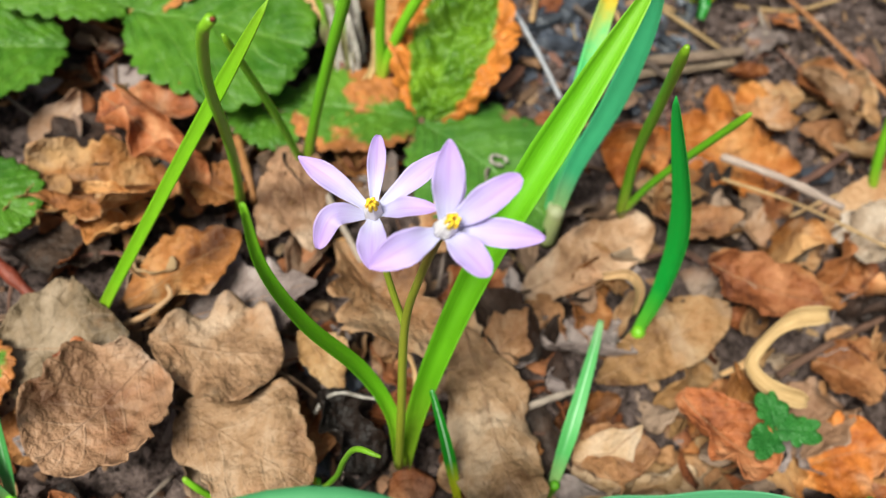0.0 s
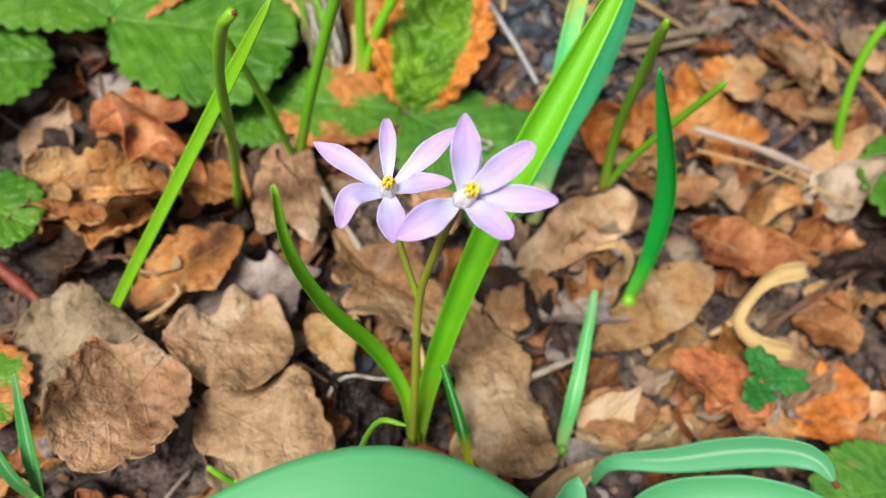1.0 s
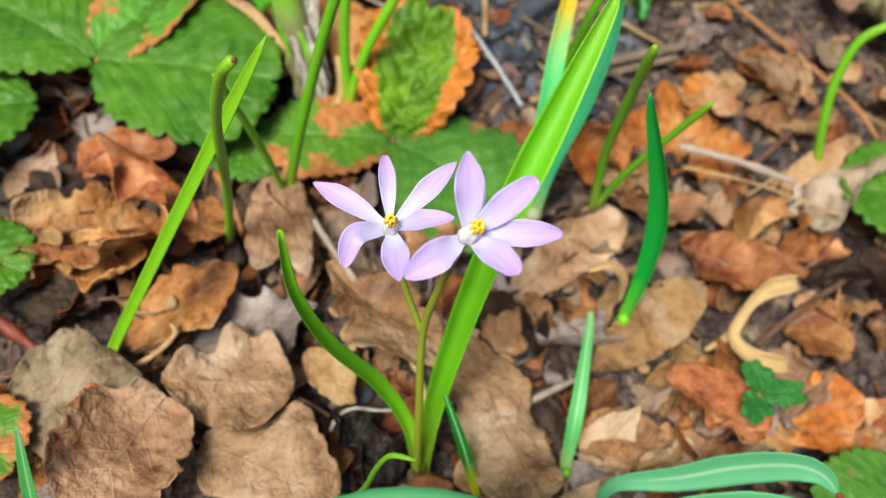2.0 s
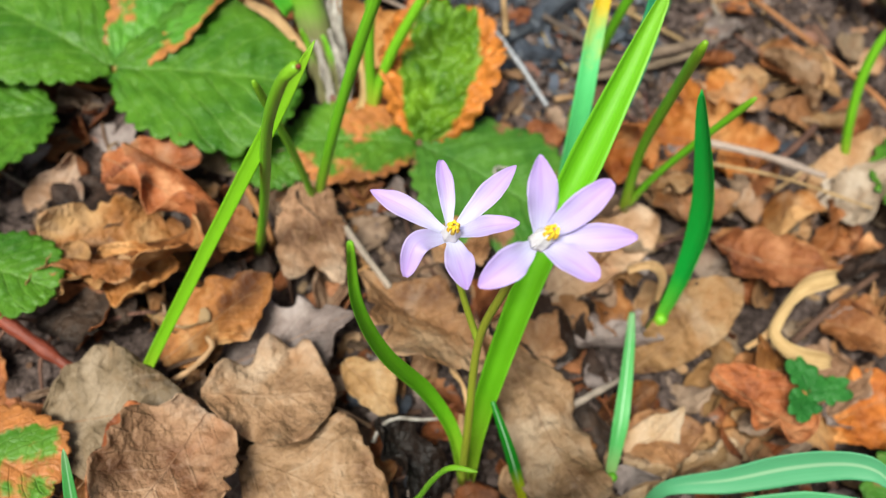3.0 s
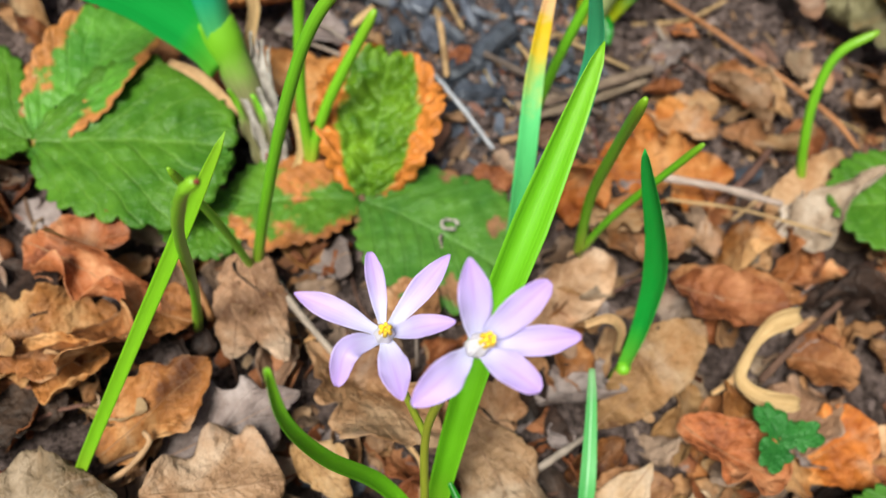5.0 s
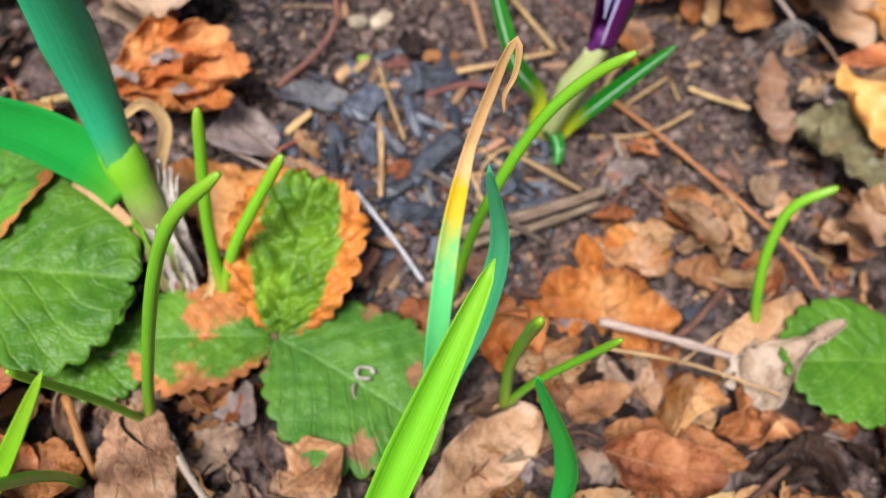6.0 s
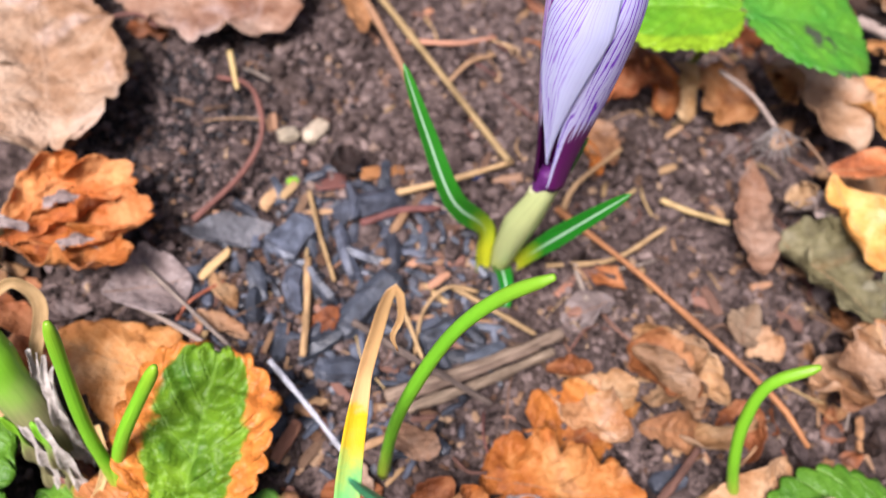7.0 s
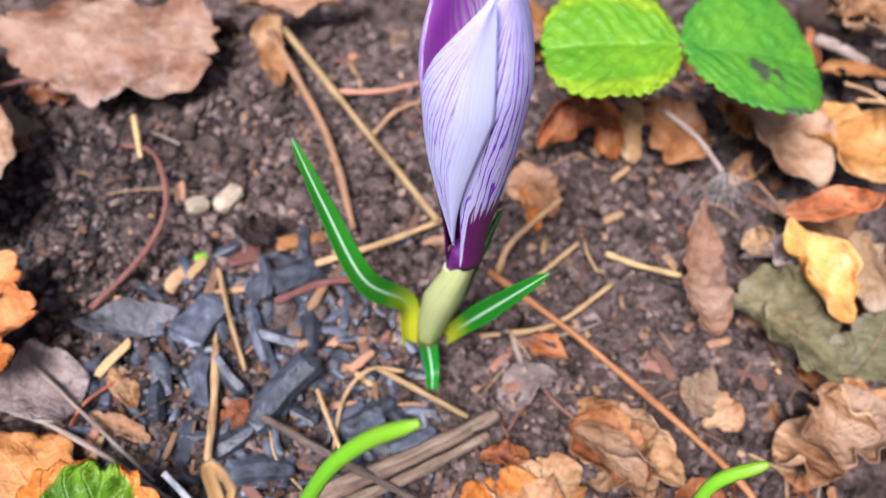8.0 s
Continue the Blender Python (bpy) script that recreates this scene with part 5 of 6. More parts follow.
dead_leaf("blush", 16.0, 26.9, 2.2, 4.8, 1.8, -92, 46, -12, roll=0.6, creases=0, rough_edge=0.5)
dead_leaf("pale", 17.9, 26.3, 0.8, 1.7, 1.6, -13, 47, 35, roll=1.4, creases=2, sharp=0.75)
dead_leaf("rust", 10.5, 30.3, 0.8, 4.0, 2.9, 34, 48, 10, roll=2.0, bend=0.8, crumple=0.26, creases=3, sharp=0.9, edge=1.2)
dead_leaf("tan", 10.1, 29.7, 0.5, 2.6, 1.7, -62, 148, 6, roll=0.9, crumple=0.2, creases=1, sharp=0.6)
dead_leaf("orange", 10.2, 28.6, 0.4, 1.9, 0.8, -75, 149, 8, roll=2.0, crumple=0.2, creases=1, sharp=0.6)
dead_leaf("tan", 14.2, 32.4, 2.0, 3.0, 1.1, -85, 49, -26, roll=2.2, creases=2, sharp=0.75)
dead_leaf("brown", 15.4, 32.8, 0.8, 3.2, 2.4, -55, 50, 0, creases=2, sharp=0.75)
dead_leaf("brown", 10.1, 37.9, 0.5, 3.4, 2.1, -45, 51, 5, creases=2, sharp=0.75)
dead_leaf("blush", -10.0, 35.8, 0.6, 8.8, 5.9, -16, 52, 4, roll=-0.3, bend=0.1, crumple=0.11, serr=0.09, teeth=11, full=0.4, creases=0, rough_edge=0.1)
dead_leaf("pale", 3.9, 38.2, 0.6, 5.2, 2.5, -158, 53, 4, creases=2, sharp=0.75)
dead_leaf("tan", -0.3, 36.5, 1.2, 4.2, 1.5, -70, 54, -12, roll=1.8, creases=2, sharp=0.75)
dead_leaf("blush", -12.6, 34.7, 0.8, 10.6, 5.6, -70, 55, 3, crumple=0.11, serr=0.07, teeth=15, full=0.28, peak=0.66, creases=0, roll=-0.2, bend=0.1, rough_edge=0.1)
dead_leaf("grey", -6.3, 19.7, 0.3, 2.9, 2.6, 26, 56, 2, crumple=0.05, roll=-0.3, creases=2, sharp=0.75)
dead_leaf("amber", -2.1, 16.7, 0.3, 5.6, 3.6, 166, 57, 3, crumple=0.12, roll=0.3, creases=1, sharp=0.3)
dead_leaf("amber", -12.8, 21.9, 0.6, 5.5, 2.2, -90, 58, 6, creases=2, sharp=0.75)
dead_leaf("slate", -4.5, 22.3, 0.3, 3.3, 1.5, 16, 59, 2, serr=0.0, crumple=0.05, roll=0.3, creases=2, sharp=0.75)
dead_leaf("brown", 8.4, 18.4, 0.3, 1.9, 1.5, 2, 60, 15, roll=1.4, creases=2, sharp=0.75)
dead_leaf("tan", 11.5, 18.3, 0.3, 2.6, 2.1, 24, 61, 7, creases=2, sharp=0.75)
dead_leaf("tan", 9.8, 17.6, 0.3, 1.9, 1.4, 21, 62, 9, creases=2, sharp=0.75)
dead_leaf("pale", 3.1, 16.3, 0.4, 2.2, 1.3, -28, 63, 11, creases=2, sharp=0.75)
dead_leaf("grey", 8.7, 20.6, 0.3, 2.7, 0.9, 26, 64, 4, roll=1.2, creases=2, sharp=0.75)
dead_leaf("dark", 0.3, 25.9, 0.3, 1.6, 1.4, 27, 65, 4, crumple=0.08, creases=2, sharp=0.75)
dead_leaf("brown", 0.5, 19.1, 0.3, 1.4, 1.0, 50, 66, 4, creases=2, sharp=0.75)
dead_leaf("tan", -3.0, 21.3, 0.3, 1.6, 1.0, -54, 67, 4, creases=2, sharp=0.75)
dead_leaf("tan", -3.4, 19.6, 0.3, 2.1, 0.7, -20, 68, 5, roll=1.5, creases=2, sharp=0.75)
dead_leaf("brown", 10.2, 22.7, 0.3, 1.5, 1.1, -37, 69, 11, creases=2, sharp=0.75)
dead_leaf("mottled", 15.2, 20.0, 0.3, 2.0, 1.1, 63, 70, 8, creases=2, sharp=0.75)
dead_leaf("brown", 9.2, 4.4, 0.5, 2.6, 2.4, 22, 71, 7, creases=2, sharp=0.75)
dead_leaf("tan", -1.6, 7.0, 0.5, 2.4, 1.9, 43, 72, 7, creases=2, sharp=0.75)
dead_leaf("tan", -6.6, 6.8, 0.7, 2.5, 1.5, 67, 73, 5, roll=-1.2, creases=2, sharp=0.75)
dead_leaf("brown", -7.5, 6.6, 0.5, 2.1, 1.9, 155, 74, 8, creases=2, sharp=0.75)
dead_leaf("brown", 8.2, 9.4, 0.5, 4.2, 2.7, -9, 75, 4, creases=2, sharp=0.75)
dead_leaf("tan", 7.3, 10.6, 0.5, 2.3, 1.5, 24, 76, 8, creases=2, sharp=0.75)
dead_leaf("tan", 18.0, 19.7, 0.4, 2.4, 3.1, -36, 77, 20, roll=1.0, creases=2, sharp=0.75)
dead_leaf("brown", 3.7, 8.8, -1.0, 3.9, 1.6, -57, 79, 3, creases=2, sharp=0.75)
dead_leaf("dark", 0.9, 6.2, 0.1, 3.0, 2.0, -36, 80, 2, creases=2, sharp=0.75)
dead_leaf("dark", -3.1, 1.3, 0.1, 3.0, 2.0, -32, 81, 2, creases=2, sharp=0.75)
dead_leaf("tan", -4.1, 3.2, 0.3, 2.5, 1.4, -43, 82, 7, creases=2, sharp=0.75)
dead_leaf("tan", 1.8, 3.9, 0.3, 2.3, 1.6, 57, 83, 5, creases=2, sharp=0.75)
dead_leaf("brown", -10.9, -1.8, 0.3, 2.0, 1.6, 64, 84, 6, creases=2, sharp=0.75)
dead_leaf("grey", 17.8, 27.1, 0.8, 2.7, 1.8, -46, 85, 18, roll=1.4, creases=2, sharp=0.75)
dead_leaf("tan", 24.3, 39.6, 0.8, 4.2, 2.7, -48, 139, 10, roll=1.0, creases=1, sharp=0.5)
dead_leaf("brown", 23.0, 35.4, 0.6, 2.7, 1.1, -12, 140, 6, roll=2.2, creases=1, sharp=0.6)
dead_leaf("brown", 22.6, 38.0, 0.3, 3.2, 1.7, -95, 141, 6, roll=1.2, creases=2, sharp=0.7)
dead_leaf("grey", 25.3, 36.9, 0.8, 2.6, 1.3, -42, 142, 8, roll=1.6, creases=1, sharp=0.6)
dead_leaf("grey", 25.2, 35.0, 0.6, 2.8, 1.5, -60, 143, 6, roll=1.2, creases=1, sharp=0.6)
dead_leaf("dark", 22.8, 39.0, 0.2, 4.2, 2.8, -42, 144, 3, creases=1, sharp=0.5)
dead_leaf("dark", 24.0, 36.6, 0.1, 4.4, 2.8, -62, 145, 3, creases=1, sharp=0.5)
dead_leaf("pale", 24.6, 39.2, 0.6, 3.3, 2.7, -63, 86, 11, roll=0.8, creases=2, sharp=0.75)
dead_leaf("tan", 19.4, 21.0, 0.4, 2.8, 2.7, -49, 87, 12, roll=0.5, creases=2, sharp=0.75)
dead_leaf("orange", 12.4, 33.3, 0.6, 3.3, 2.0, -56, 88, 7, creases=2, sharp=0.75)
dead_leaf("tan", 15.7, 21.1, 0.3, 1.8, 1.3, -54, 89, 10, roll=1.2, creases=2, sharp=0.75)
dead_leaf("brown", 11.5, 19.9, 0.4, 3.0, 2.4, -49, 90, 8, creases=0)
dead_leaf("rust", -13.9, 5.3, 0.4, 4.6, 3.7, 19, 91, 6, creases=1, sharp=0.5, crumple=0.16, full=0.4, edge=0.9)
dead_leaf("rust", -13.5, 9.0, 0.6, 3.7, 2.2, 8, 92, 11, creases=1, sharp=0.7)
dead_leaf("dark", -13.8, 3.3, 0.1, 3.1, 2.0, 20, 93, 4, creases=2, sharp=0.75)

# ---- twigs, straw and stalks ----


def stick(name, points, radius, material, label, category, seed=1, taper=0.8, rows=20, sides=8):
    ob = tube([tuple(np.subtract(p, points[0])) for p in points], radius, material, None, name, taper=taper, rows=rows, sides=sides, knobs=0.35, seed=seed)
    ob.location = Vector(points[0]) * CM
    return tagged(ob, label, category)


stick("rust_stalk", [(8.9, 25.0, 0.7), (12.0, 22.4, 0.7), (16.0, 18.4, 0.7), (17.2, 16.6, 0.5)], 0.125, RUSTSTALK, "long rust-red plant stalk lying across bare soil", "stalk", 1)
stick("straw_stalk", [(1.0, 35.6, 0.9), (4.2, 31.0, 0.9), (7.1, 27.0, 0.7)], 0.15, STRAW, "straw-yellow dry stalk lying on the soil", "stalk", 2)
stick("dry_stalk", [(0.5, 35.4, 0.9), (3.0, 30.5, 0.8), (4.2, 26.7, 0.4)], 0.16, WOOD, "pale brown dry stalk lying on the soil", "stalk", 3)
stick("dark_root", [(-4.1, 23.3, 0.2), (-2.7, 25.3, 0.5), (-2.2, 27.1, 0.9), (-3.0, 29.2, 0.8), (-4.4, 30.0, 0.2)], 0.12, ROOT, "dark reddish root curving out of the soil", "root", 4)
stick("grey_stick", [(-0.5, 17.4, 2.0), (0.9, 16.2, 1.3), (2.2, 15.0, 0.5)], 0.10, BLEACHED, "pale grey weathered stick among charcoal", "stick", 5)
stick("dark_twig", [(1.9, 19.5, 0.9), (4.0, 18.4, 0.8), (6.6, 17.2, 0.5)], 0.14, DARKTWIG, "dark brown twig with a cut end", "twig", 6)
stick("grey_twig", [(-6.4, 20.1, 0.5), (-3.2, 18.6, 0.7), (-0.3, 16.9, 0.8)], 0.09, GREYSTICK, "thin grey twig lying across the litter", "twig", 7)
stick("grey_twig", [(-5.9, 21.6, 0.5), (-3.4, 19.5, 0.7), (-1.0, 17.5, 0.9)], 0.07, GREYSTICK, "thin grey twig lying across the litter", "twig", 8)
stick("wood_splinter", [(0.1, 22.0, 0.5), (0.3, 20.0, 0.5), (0.4, 18.2, 0.8)], 0.14, WOOD, "pale wood splinter among charcoal", "splinter", 9)
stick("wood_splinter", [(-0.2, 24.8, 0.5), (0.4, 23.0, 0.5), (1.1, 21.2, 0.5)], 0.09, WOOD, "pale wood splinter among charcoal", "splinter", 10)
stick("bleached_twig", [(8.4, 13.9, 1.0), (10.6, 13.4, 1.3), (13.0, 13.1, 1.0)], 0.16, GREYSTICK, "bleached twig over the withered leaves", "twig", 11)
stick("dry_straw", [(8.5, 12.9, 1.0), (11.4, 12.6, 1.1), (14.6, 11.8, 1.1)], 0.07, STRAW, "thin dry straw over the withered leaves", "straw", 12)
stick("red_stalk", [(-14.6, 2.9, 1.3), (-12.9, 2.1, 0.9), (-11.2, 1.3, 0.4)], 0.22, REDSTALK, "dark red leaf stalk in the litter", "stalk", 13)
stick("dry_straw", [(6.1, 21.4, 0.3), (5.0, 21.3, 0.6), (4.2, 20.3, 0.4), (4.0, 18.3, 0.4)], 0.07, STRAW, "bent yellow straw by the crocus", "straw", 14)
stick("dry_straw", [(5.2, 21.5, 0.3), (8.1, 19.9, 0.4)], 0.10, STRAW, "straight yellow straw by the crocus", "straw", 15)
for k, line in enumerate(([(3.2, 17.15, 0.5), (6.2, 18.5, 0.65), (9.0, 19.95, 0.6)], [(3.9, 16.85, 0.4), (6.4, 18.0, 0.5), (8.7, 19.3, 0.45)], [(3.5, 17.0, 0.6), (6.3, 18.3, 0.75), (8.2, 19.3, 0.65)])):
    split = stick("split_wood", line, (0.26, 0.22, 0.15)[k], SPLIT, "split grey-brown piece of wood on the soil", "wood", 16 + k, 0.75, 24, 6)
    split.scale.z = 0.6
stick("dry_straw", [(3.0, 25.2, 0.4), (5.2, 26.0, 0.6), (7.3, 27.2, 0.4)], 0.13, STRAW, "flat yellow straw pointing to the crocus", "straw", 40)
stick("dry_straw", [(9.2, 25.1, 0.4), (9.7, 26.1, 0.9), (11.6, 28.2, 0.6)], 0.11, STRAW, "bent straw standing behind the crocus", "straw", 41)
stick("dry_straw", [(13.1, 26.1, 0.4), (14.2, 25.6, 0.5), (15.6, 25.2, 0.6)], 0.12, STRAW, "short tan stalk on bare soil", "straw", 42)
stick("dry_straw", [(8.6, 22.8, 0.2), (11.0, 23.2, 0.4), (13.2, 24.9, 0.3)], 0.10, STRAW, "long pale straw lying on bare soil", "straw", 43)
stick("brown_twig", [(1.8, 23.7, 0.4), (3.2, 24.3, 0.6), (4.6, 24.7, 0.4)], 0.15, ROOT, "reddish-brown twig among charcoal", "twig", 44)
stick("dry_straw", [(9.6, 22.9, 0.3), (10.0, 21.5, 0.3)], 0.11, GREYSTICK, "short pale straw on bare soil", "straw", 45)
stick("dry_straw", [(12.1, 26.4, 0.5), (10.3, 24.8, 0.3)], 0.09, STRAW, "thin straw by the crocus leaf", "straw", 46)
stick("thin_root", [(4.7, 31.0, 0.3), (5.5, 32.0, 0.5), (6.6, 32.8, 0.3)], 0.09, STRAW, "pale root thread on dark soil", "root", 48)
stick("dry_straw", [(-4.1, 31.1, 0.5), (-3.5, 29.2, 0.6)], 0.12, STRAW, "yellowish stub by the dark root", "straw", 49)
stick("curled_bark", [(23.0, 36.8, 0.9), (23.9, 36.2, 1.0), (24.9, 35.6, 0.8)], 0.27, GREYSTICK, "pale grey roll of bark on the litter", "bark", 63)
stick("dry_straw", [(23.6, 34.4, 0.9), (24.6, 33.7, 1.1), (25.8, 32.7, 0.8)], 0.07, STRAW, "thin bent straw at the edge of the litter", "straw", 64)
stick("dry_straw", [(24.0, 33.6, 0.8), (24.9, 33.4, 1.0), (26.2, 33.3, 0.8)], 0.08, STRAW, "thin bent straw at the edge of the litter", "straw", 65)
stick("thin_root", [(-9.6, 32.2, 0.3), (-8.1, 32.6, 0.5), (-7.2, 32.2, 0.3)], 0.10, ROOT, "reddish root thread on dark soil", "root", 50)
stick("brown_twig", [(10.9, 13.5, 0.2), (12.2, 14.7, 0.5), (13.5, 16.3, 0.3)], 0.17, BARK, "brown twig between withered leaves", "twig", 51)
stick("brown_twig", [(3.4, 20.6, 0.5), (3.8, 19.6, 0.7), (4.4, 18.3, 0.5)], 0.08, STRAW, "thin straw crossing the charcoal", "straw", 52)
stick("brown_twig", [(11.6, 6.6, -0.6), (13.3, 8.2, -0.1), (15.2, 9.8, -0.3)], 0.14, BARK, "brown twig lying over the litter", "twig", 53)
stick("leaf_stalk", [(-5.2, 8.6, 0.6), (-4.4, 7.4, 0.9), (-3.0, 6.0, 0.5)], 0.14, GREYSTICK, "pale leaf stalk lying in the litter", "stalk", 54)
stick("orange_stalk", [(-8.6, 9.6, 0.2), (-7.6, 8.0, 0.7), (-7.1, 7.2, 0.2)], 0.16, RUSTSTALK, "orange-brown sheath beside a sprout", "stalk", 55)
stick("curled_stalk", [(-9.3, 1.6, 0.6), (-8.6, 2.0, 1.0), (-8.1, 2.7, 1.2), (-8.3, 3.0, 1.3)], 0.10, STRAW, "small curled straw-coloured stalk", "stalk", 56)
stick("brown_twig", [(2.6, 2.4, -0.5), (3.8, 3.2, -0.1), (5.2, 4.2, -0.3)], 0.13, GREYSTICK, "grey-brown twig in the litter", "twig", 57)
stick("brown_twig", [(1.2, 6.4, -0.4), (1.6, 5.2, 0.1), (2.1, 3.8, -0.3)], 0.11, BARK, "dark twig behind the flower stem", "twig", 58)
stick("bleached_twig", [(-2.9, 0.75, 0.2), (-2.75, 1.15, 0.5), (-2.3, 1.45, 0.6), (-1.6, 1.5, 0.6), (-0.95, 1.65, 0.5)], 0.065, PAPER, "bleached bent twig near the flower stem", "twig", 59)
stick("rust_stalk", [(2.9, 32.9, 0.4), (5.0, 32.9, 0.6), (6.6, 33.7, 0.4)], 0.11, WOOD, "rust-brown root lying behind the crocus", "root", 18)
seed_stalk = thing("dried_flower", (14.9, 30.4, 2.6), "dried white flower stalk ending in grey feathery bristles", "dried flower")
tube([(0, 0, 0.6), (0.7, -1.7, 1.3), (1.3, -3.2, 1.4)], 0.10, GREYSTICK, seed_stalk, "stalk", rows=8)
for k in range(26):
    a = radians(-150 + 6.4 * k)
    l = 1.1 + 0.5 * noise.noise((k * 1.7, 0, 0))
    tube([(1.3, -3.2, 1.4), (1.3 + 0.5 * l * math.cos(a), -3.3 + 0.5 * l * math.sin(a), 1.3 + 0.1 * math.sin(k)), (1.3 + l * math.cos(a), -3.3 + l * math.sin(a), 0.9 + 0.3 * math.sin(2.1 * k))],
         0.012, FLUFF, seed_stalk, "bristle", rows=6, sides=4)

curl = thing("curled_dry_strip", (9.8, 6.1, 0.2), "curled straw-yellow dry leaf strip on the litter", "dry leaf")
blade([(2.1, 1.6, 2.1), (0.9, 1.1, 2.0), (0.1, 0.1, 1.6), (0.0, -0.5, 1.2), (0.8, -1.0, 1.0), (2.0, -1.1, 1.0)], 0.62, DRY_STRIP, curl, face=(0.35, -0.65, 0.65), turn=(-20, 25), hollow=0.7, thick=0.05, rows=44, wave=0.25,
      profile=((0, 0.75), (0.08, 1.0), (0.3, 0.9), (0.5, 0.7), (0.62, 0.75), (0.8, 1.0), (0.95, 0.9), (1, 0.5)))
blade([(0.2, 0.0, 1.4), (-0.2, -0.4, 0.8), (-0.6, -0.6, 0.3)], 0.3, DRY_STRIP, curl, face=(0.3, -0.6, 0.7), hollow=0.5, thick=0.05, tip=0.3)
hook = thing("curled_dry_strip", (6.1, 6.7, 0.6), "small yellow curled strip beside a green leaf", "dry leaf")
blade([(0, 0, 0), (-0.3, 0.1, 1.5), (-0.9, 0.1, 2.2), (-1.6, 0.0, 1.9)], 0.36, DRY_STRIP, hook, face=(0.4, -0.6, 0.6), hollow=0.5, thick=0.05, tip=0.5)

# ---- charcoal, chips and pebbles ----


def lump(name, x, y, length, width, height, heading, material, seed, label, category, group=""):
    """A broken piece: a rough prism with chipped faces."""
    rng = random.Random(seed)
    bm = bmesh.new()
    bmesh.ops.create_icosphere(bm, subdivisions=2, radius=1.0)
    for v in bm.verts:
        c = v.co.copy()
        box = max(abs(c.x), abs(c.y), abs(c.z))
        c = c.lerp(c / box * 0.9, 0.85)
        c += 0.22 * Vector((noise.noise(c * 1.3 + Vector((seed, 0, 0))), noise.noise(c * 1.3 + Vector((0, seed, 0))), noise.noise(c * 1.3 + Vector((0, 0, seed)))))
        v.co = Vector((c.x * length / 2, c.y * width / 2, c.z * height / 2)) * CM
    ob = part(name, bm, material)
    for p in ob.data.polygons:
        p.use_smooth = False
    ob.matrix_world = pose(x * CM, y * CM, (ground_height(x, y) + 0.08 + height * 0.4) * CM, rng.uniform(-22, 22), rng.uniform(-22, 22), heading)
    return tagged(ob, label, category, group)


def pieces(count, seed, x0, x1, y0, y1, kinds, inside=None, lift=0.0):
    rng = random.Random(seed)
    for k in range(count):
        x, y = rng.uniform(x0, x1), rng.uniform(y0, y1)
        if inside and not inside(x, y):
            continue
        name, material, label, category, low, high, slim = kinds[rng.randrange(len(kinds))]
        length = rng.uniform(low, high)
        lump(name, x, y, length, min(1.0, length * slim * rng.uniform(0.45, 1.0)), min(0.8, length * slim * rng.uniform(0.3, 0.65)), rng.uniform(0, 180), material, seed * 1000 + k, label, category, "loose pieces").location.z += lift * CM


HUSK = ("seed_husk", WOOD, "pale dry husk among charcoal", "husk", 0.6, 1.3, 0.5)
COAL = ("charcoal_piece", CHAR, "broken black charcoal piece on the soil", "charcoal", 0.5, 1.7, 0.6)
CHIP = ("wood_chip", WOOD, "small pale wood chip on the soil", "wood chip", 0.5, 1.6, 0.3)
BIT = ("bark_bit", BARK, "small brown bark fragment on the soil", "bark", 0.4, 1.4, 0.4)
CRUMB = ("soil_clod", SOIL, "small dark clod of soil", "soil clod", 0.3, 0.9, 1.0)
pieces(190, 3, -4.2, 6.8, 14.6, 26.6, [COAL, COAL, COAL, CHIP, BIT, BIT], lambda x, y: ((x - 1.3) / 5.5) ** 2 + ((y - 20.6) / 6.0) ** 2 < 1)


def coal(x, y, length, width, height, heading, tilt, lift, seed):
    """A snapped stick of charcoal: long, with split faces, square broken ends and worn corners."""
    rng = random.Random(seed)
    bm = bmesh.new()
    rings, sides = 5, 6
    base = [(math.cos(2 * math.pi * k / sides + 0.5) * rng.uniform(0.75, 1.1), math.sin(2 * math.pi * k / sides + 0.5) * rng.uniform(0.75, 1.1)) for k in range(sides)]
    grid, bow = [], rng.uniform(-0.12, 0.12)
    for r in range(rings):
        t = (0.0, 0.08, 0.5, 0.9, 1.0)[r]
        thin = (rng.uniform(0.35, 0.8), rng.uniform(0.8, 1.1), rng.uniform(0.8, 1.2), rng.uniform(0.7, 1.0), rng.uniform(0.2, 0.7))[r]
        grid.append([bm.verts.new(Vector(((t - 0.5) * length + rng.uniform(-0.05, 0.05) * length, thin * a * width / 2 + bow * length * math.sin(math.pi * t), thin * b * height / 2 * rng.uniform(0.85, 1.15))) * CM) for a, b in base])
    for r in range(rings - 1):
        for k in range(sides):
            bm.faces.new((grid[r][k], grid[r][(k + 1) % sides], grid[r + 1][(k + 1) % sides], grid[r + 1][k]))
    bm.faces.new(grid[0][::-1])
    bm.faces.new(grid[-1])
    bmesh.ops.recalc_face_normals(bm, faces=bm.faces)
    ob = part("charcoal_piece", bm, CHAR)
    for p in ob.data.polygons:
        p.use_smooth = False
    ob.matrix_world = pose(x * CM, y * CM, (ground_height(x, y) + 0.12 + height * 0.35 + lift) * CM, rng.uniform(-30, 30), tilt, heading)
    return tagged(ob, "broken stick of black charcoal lying on soil", "charcoal", "loose pieces")


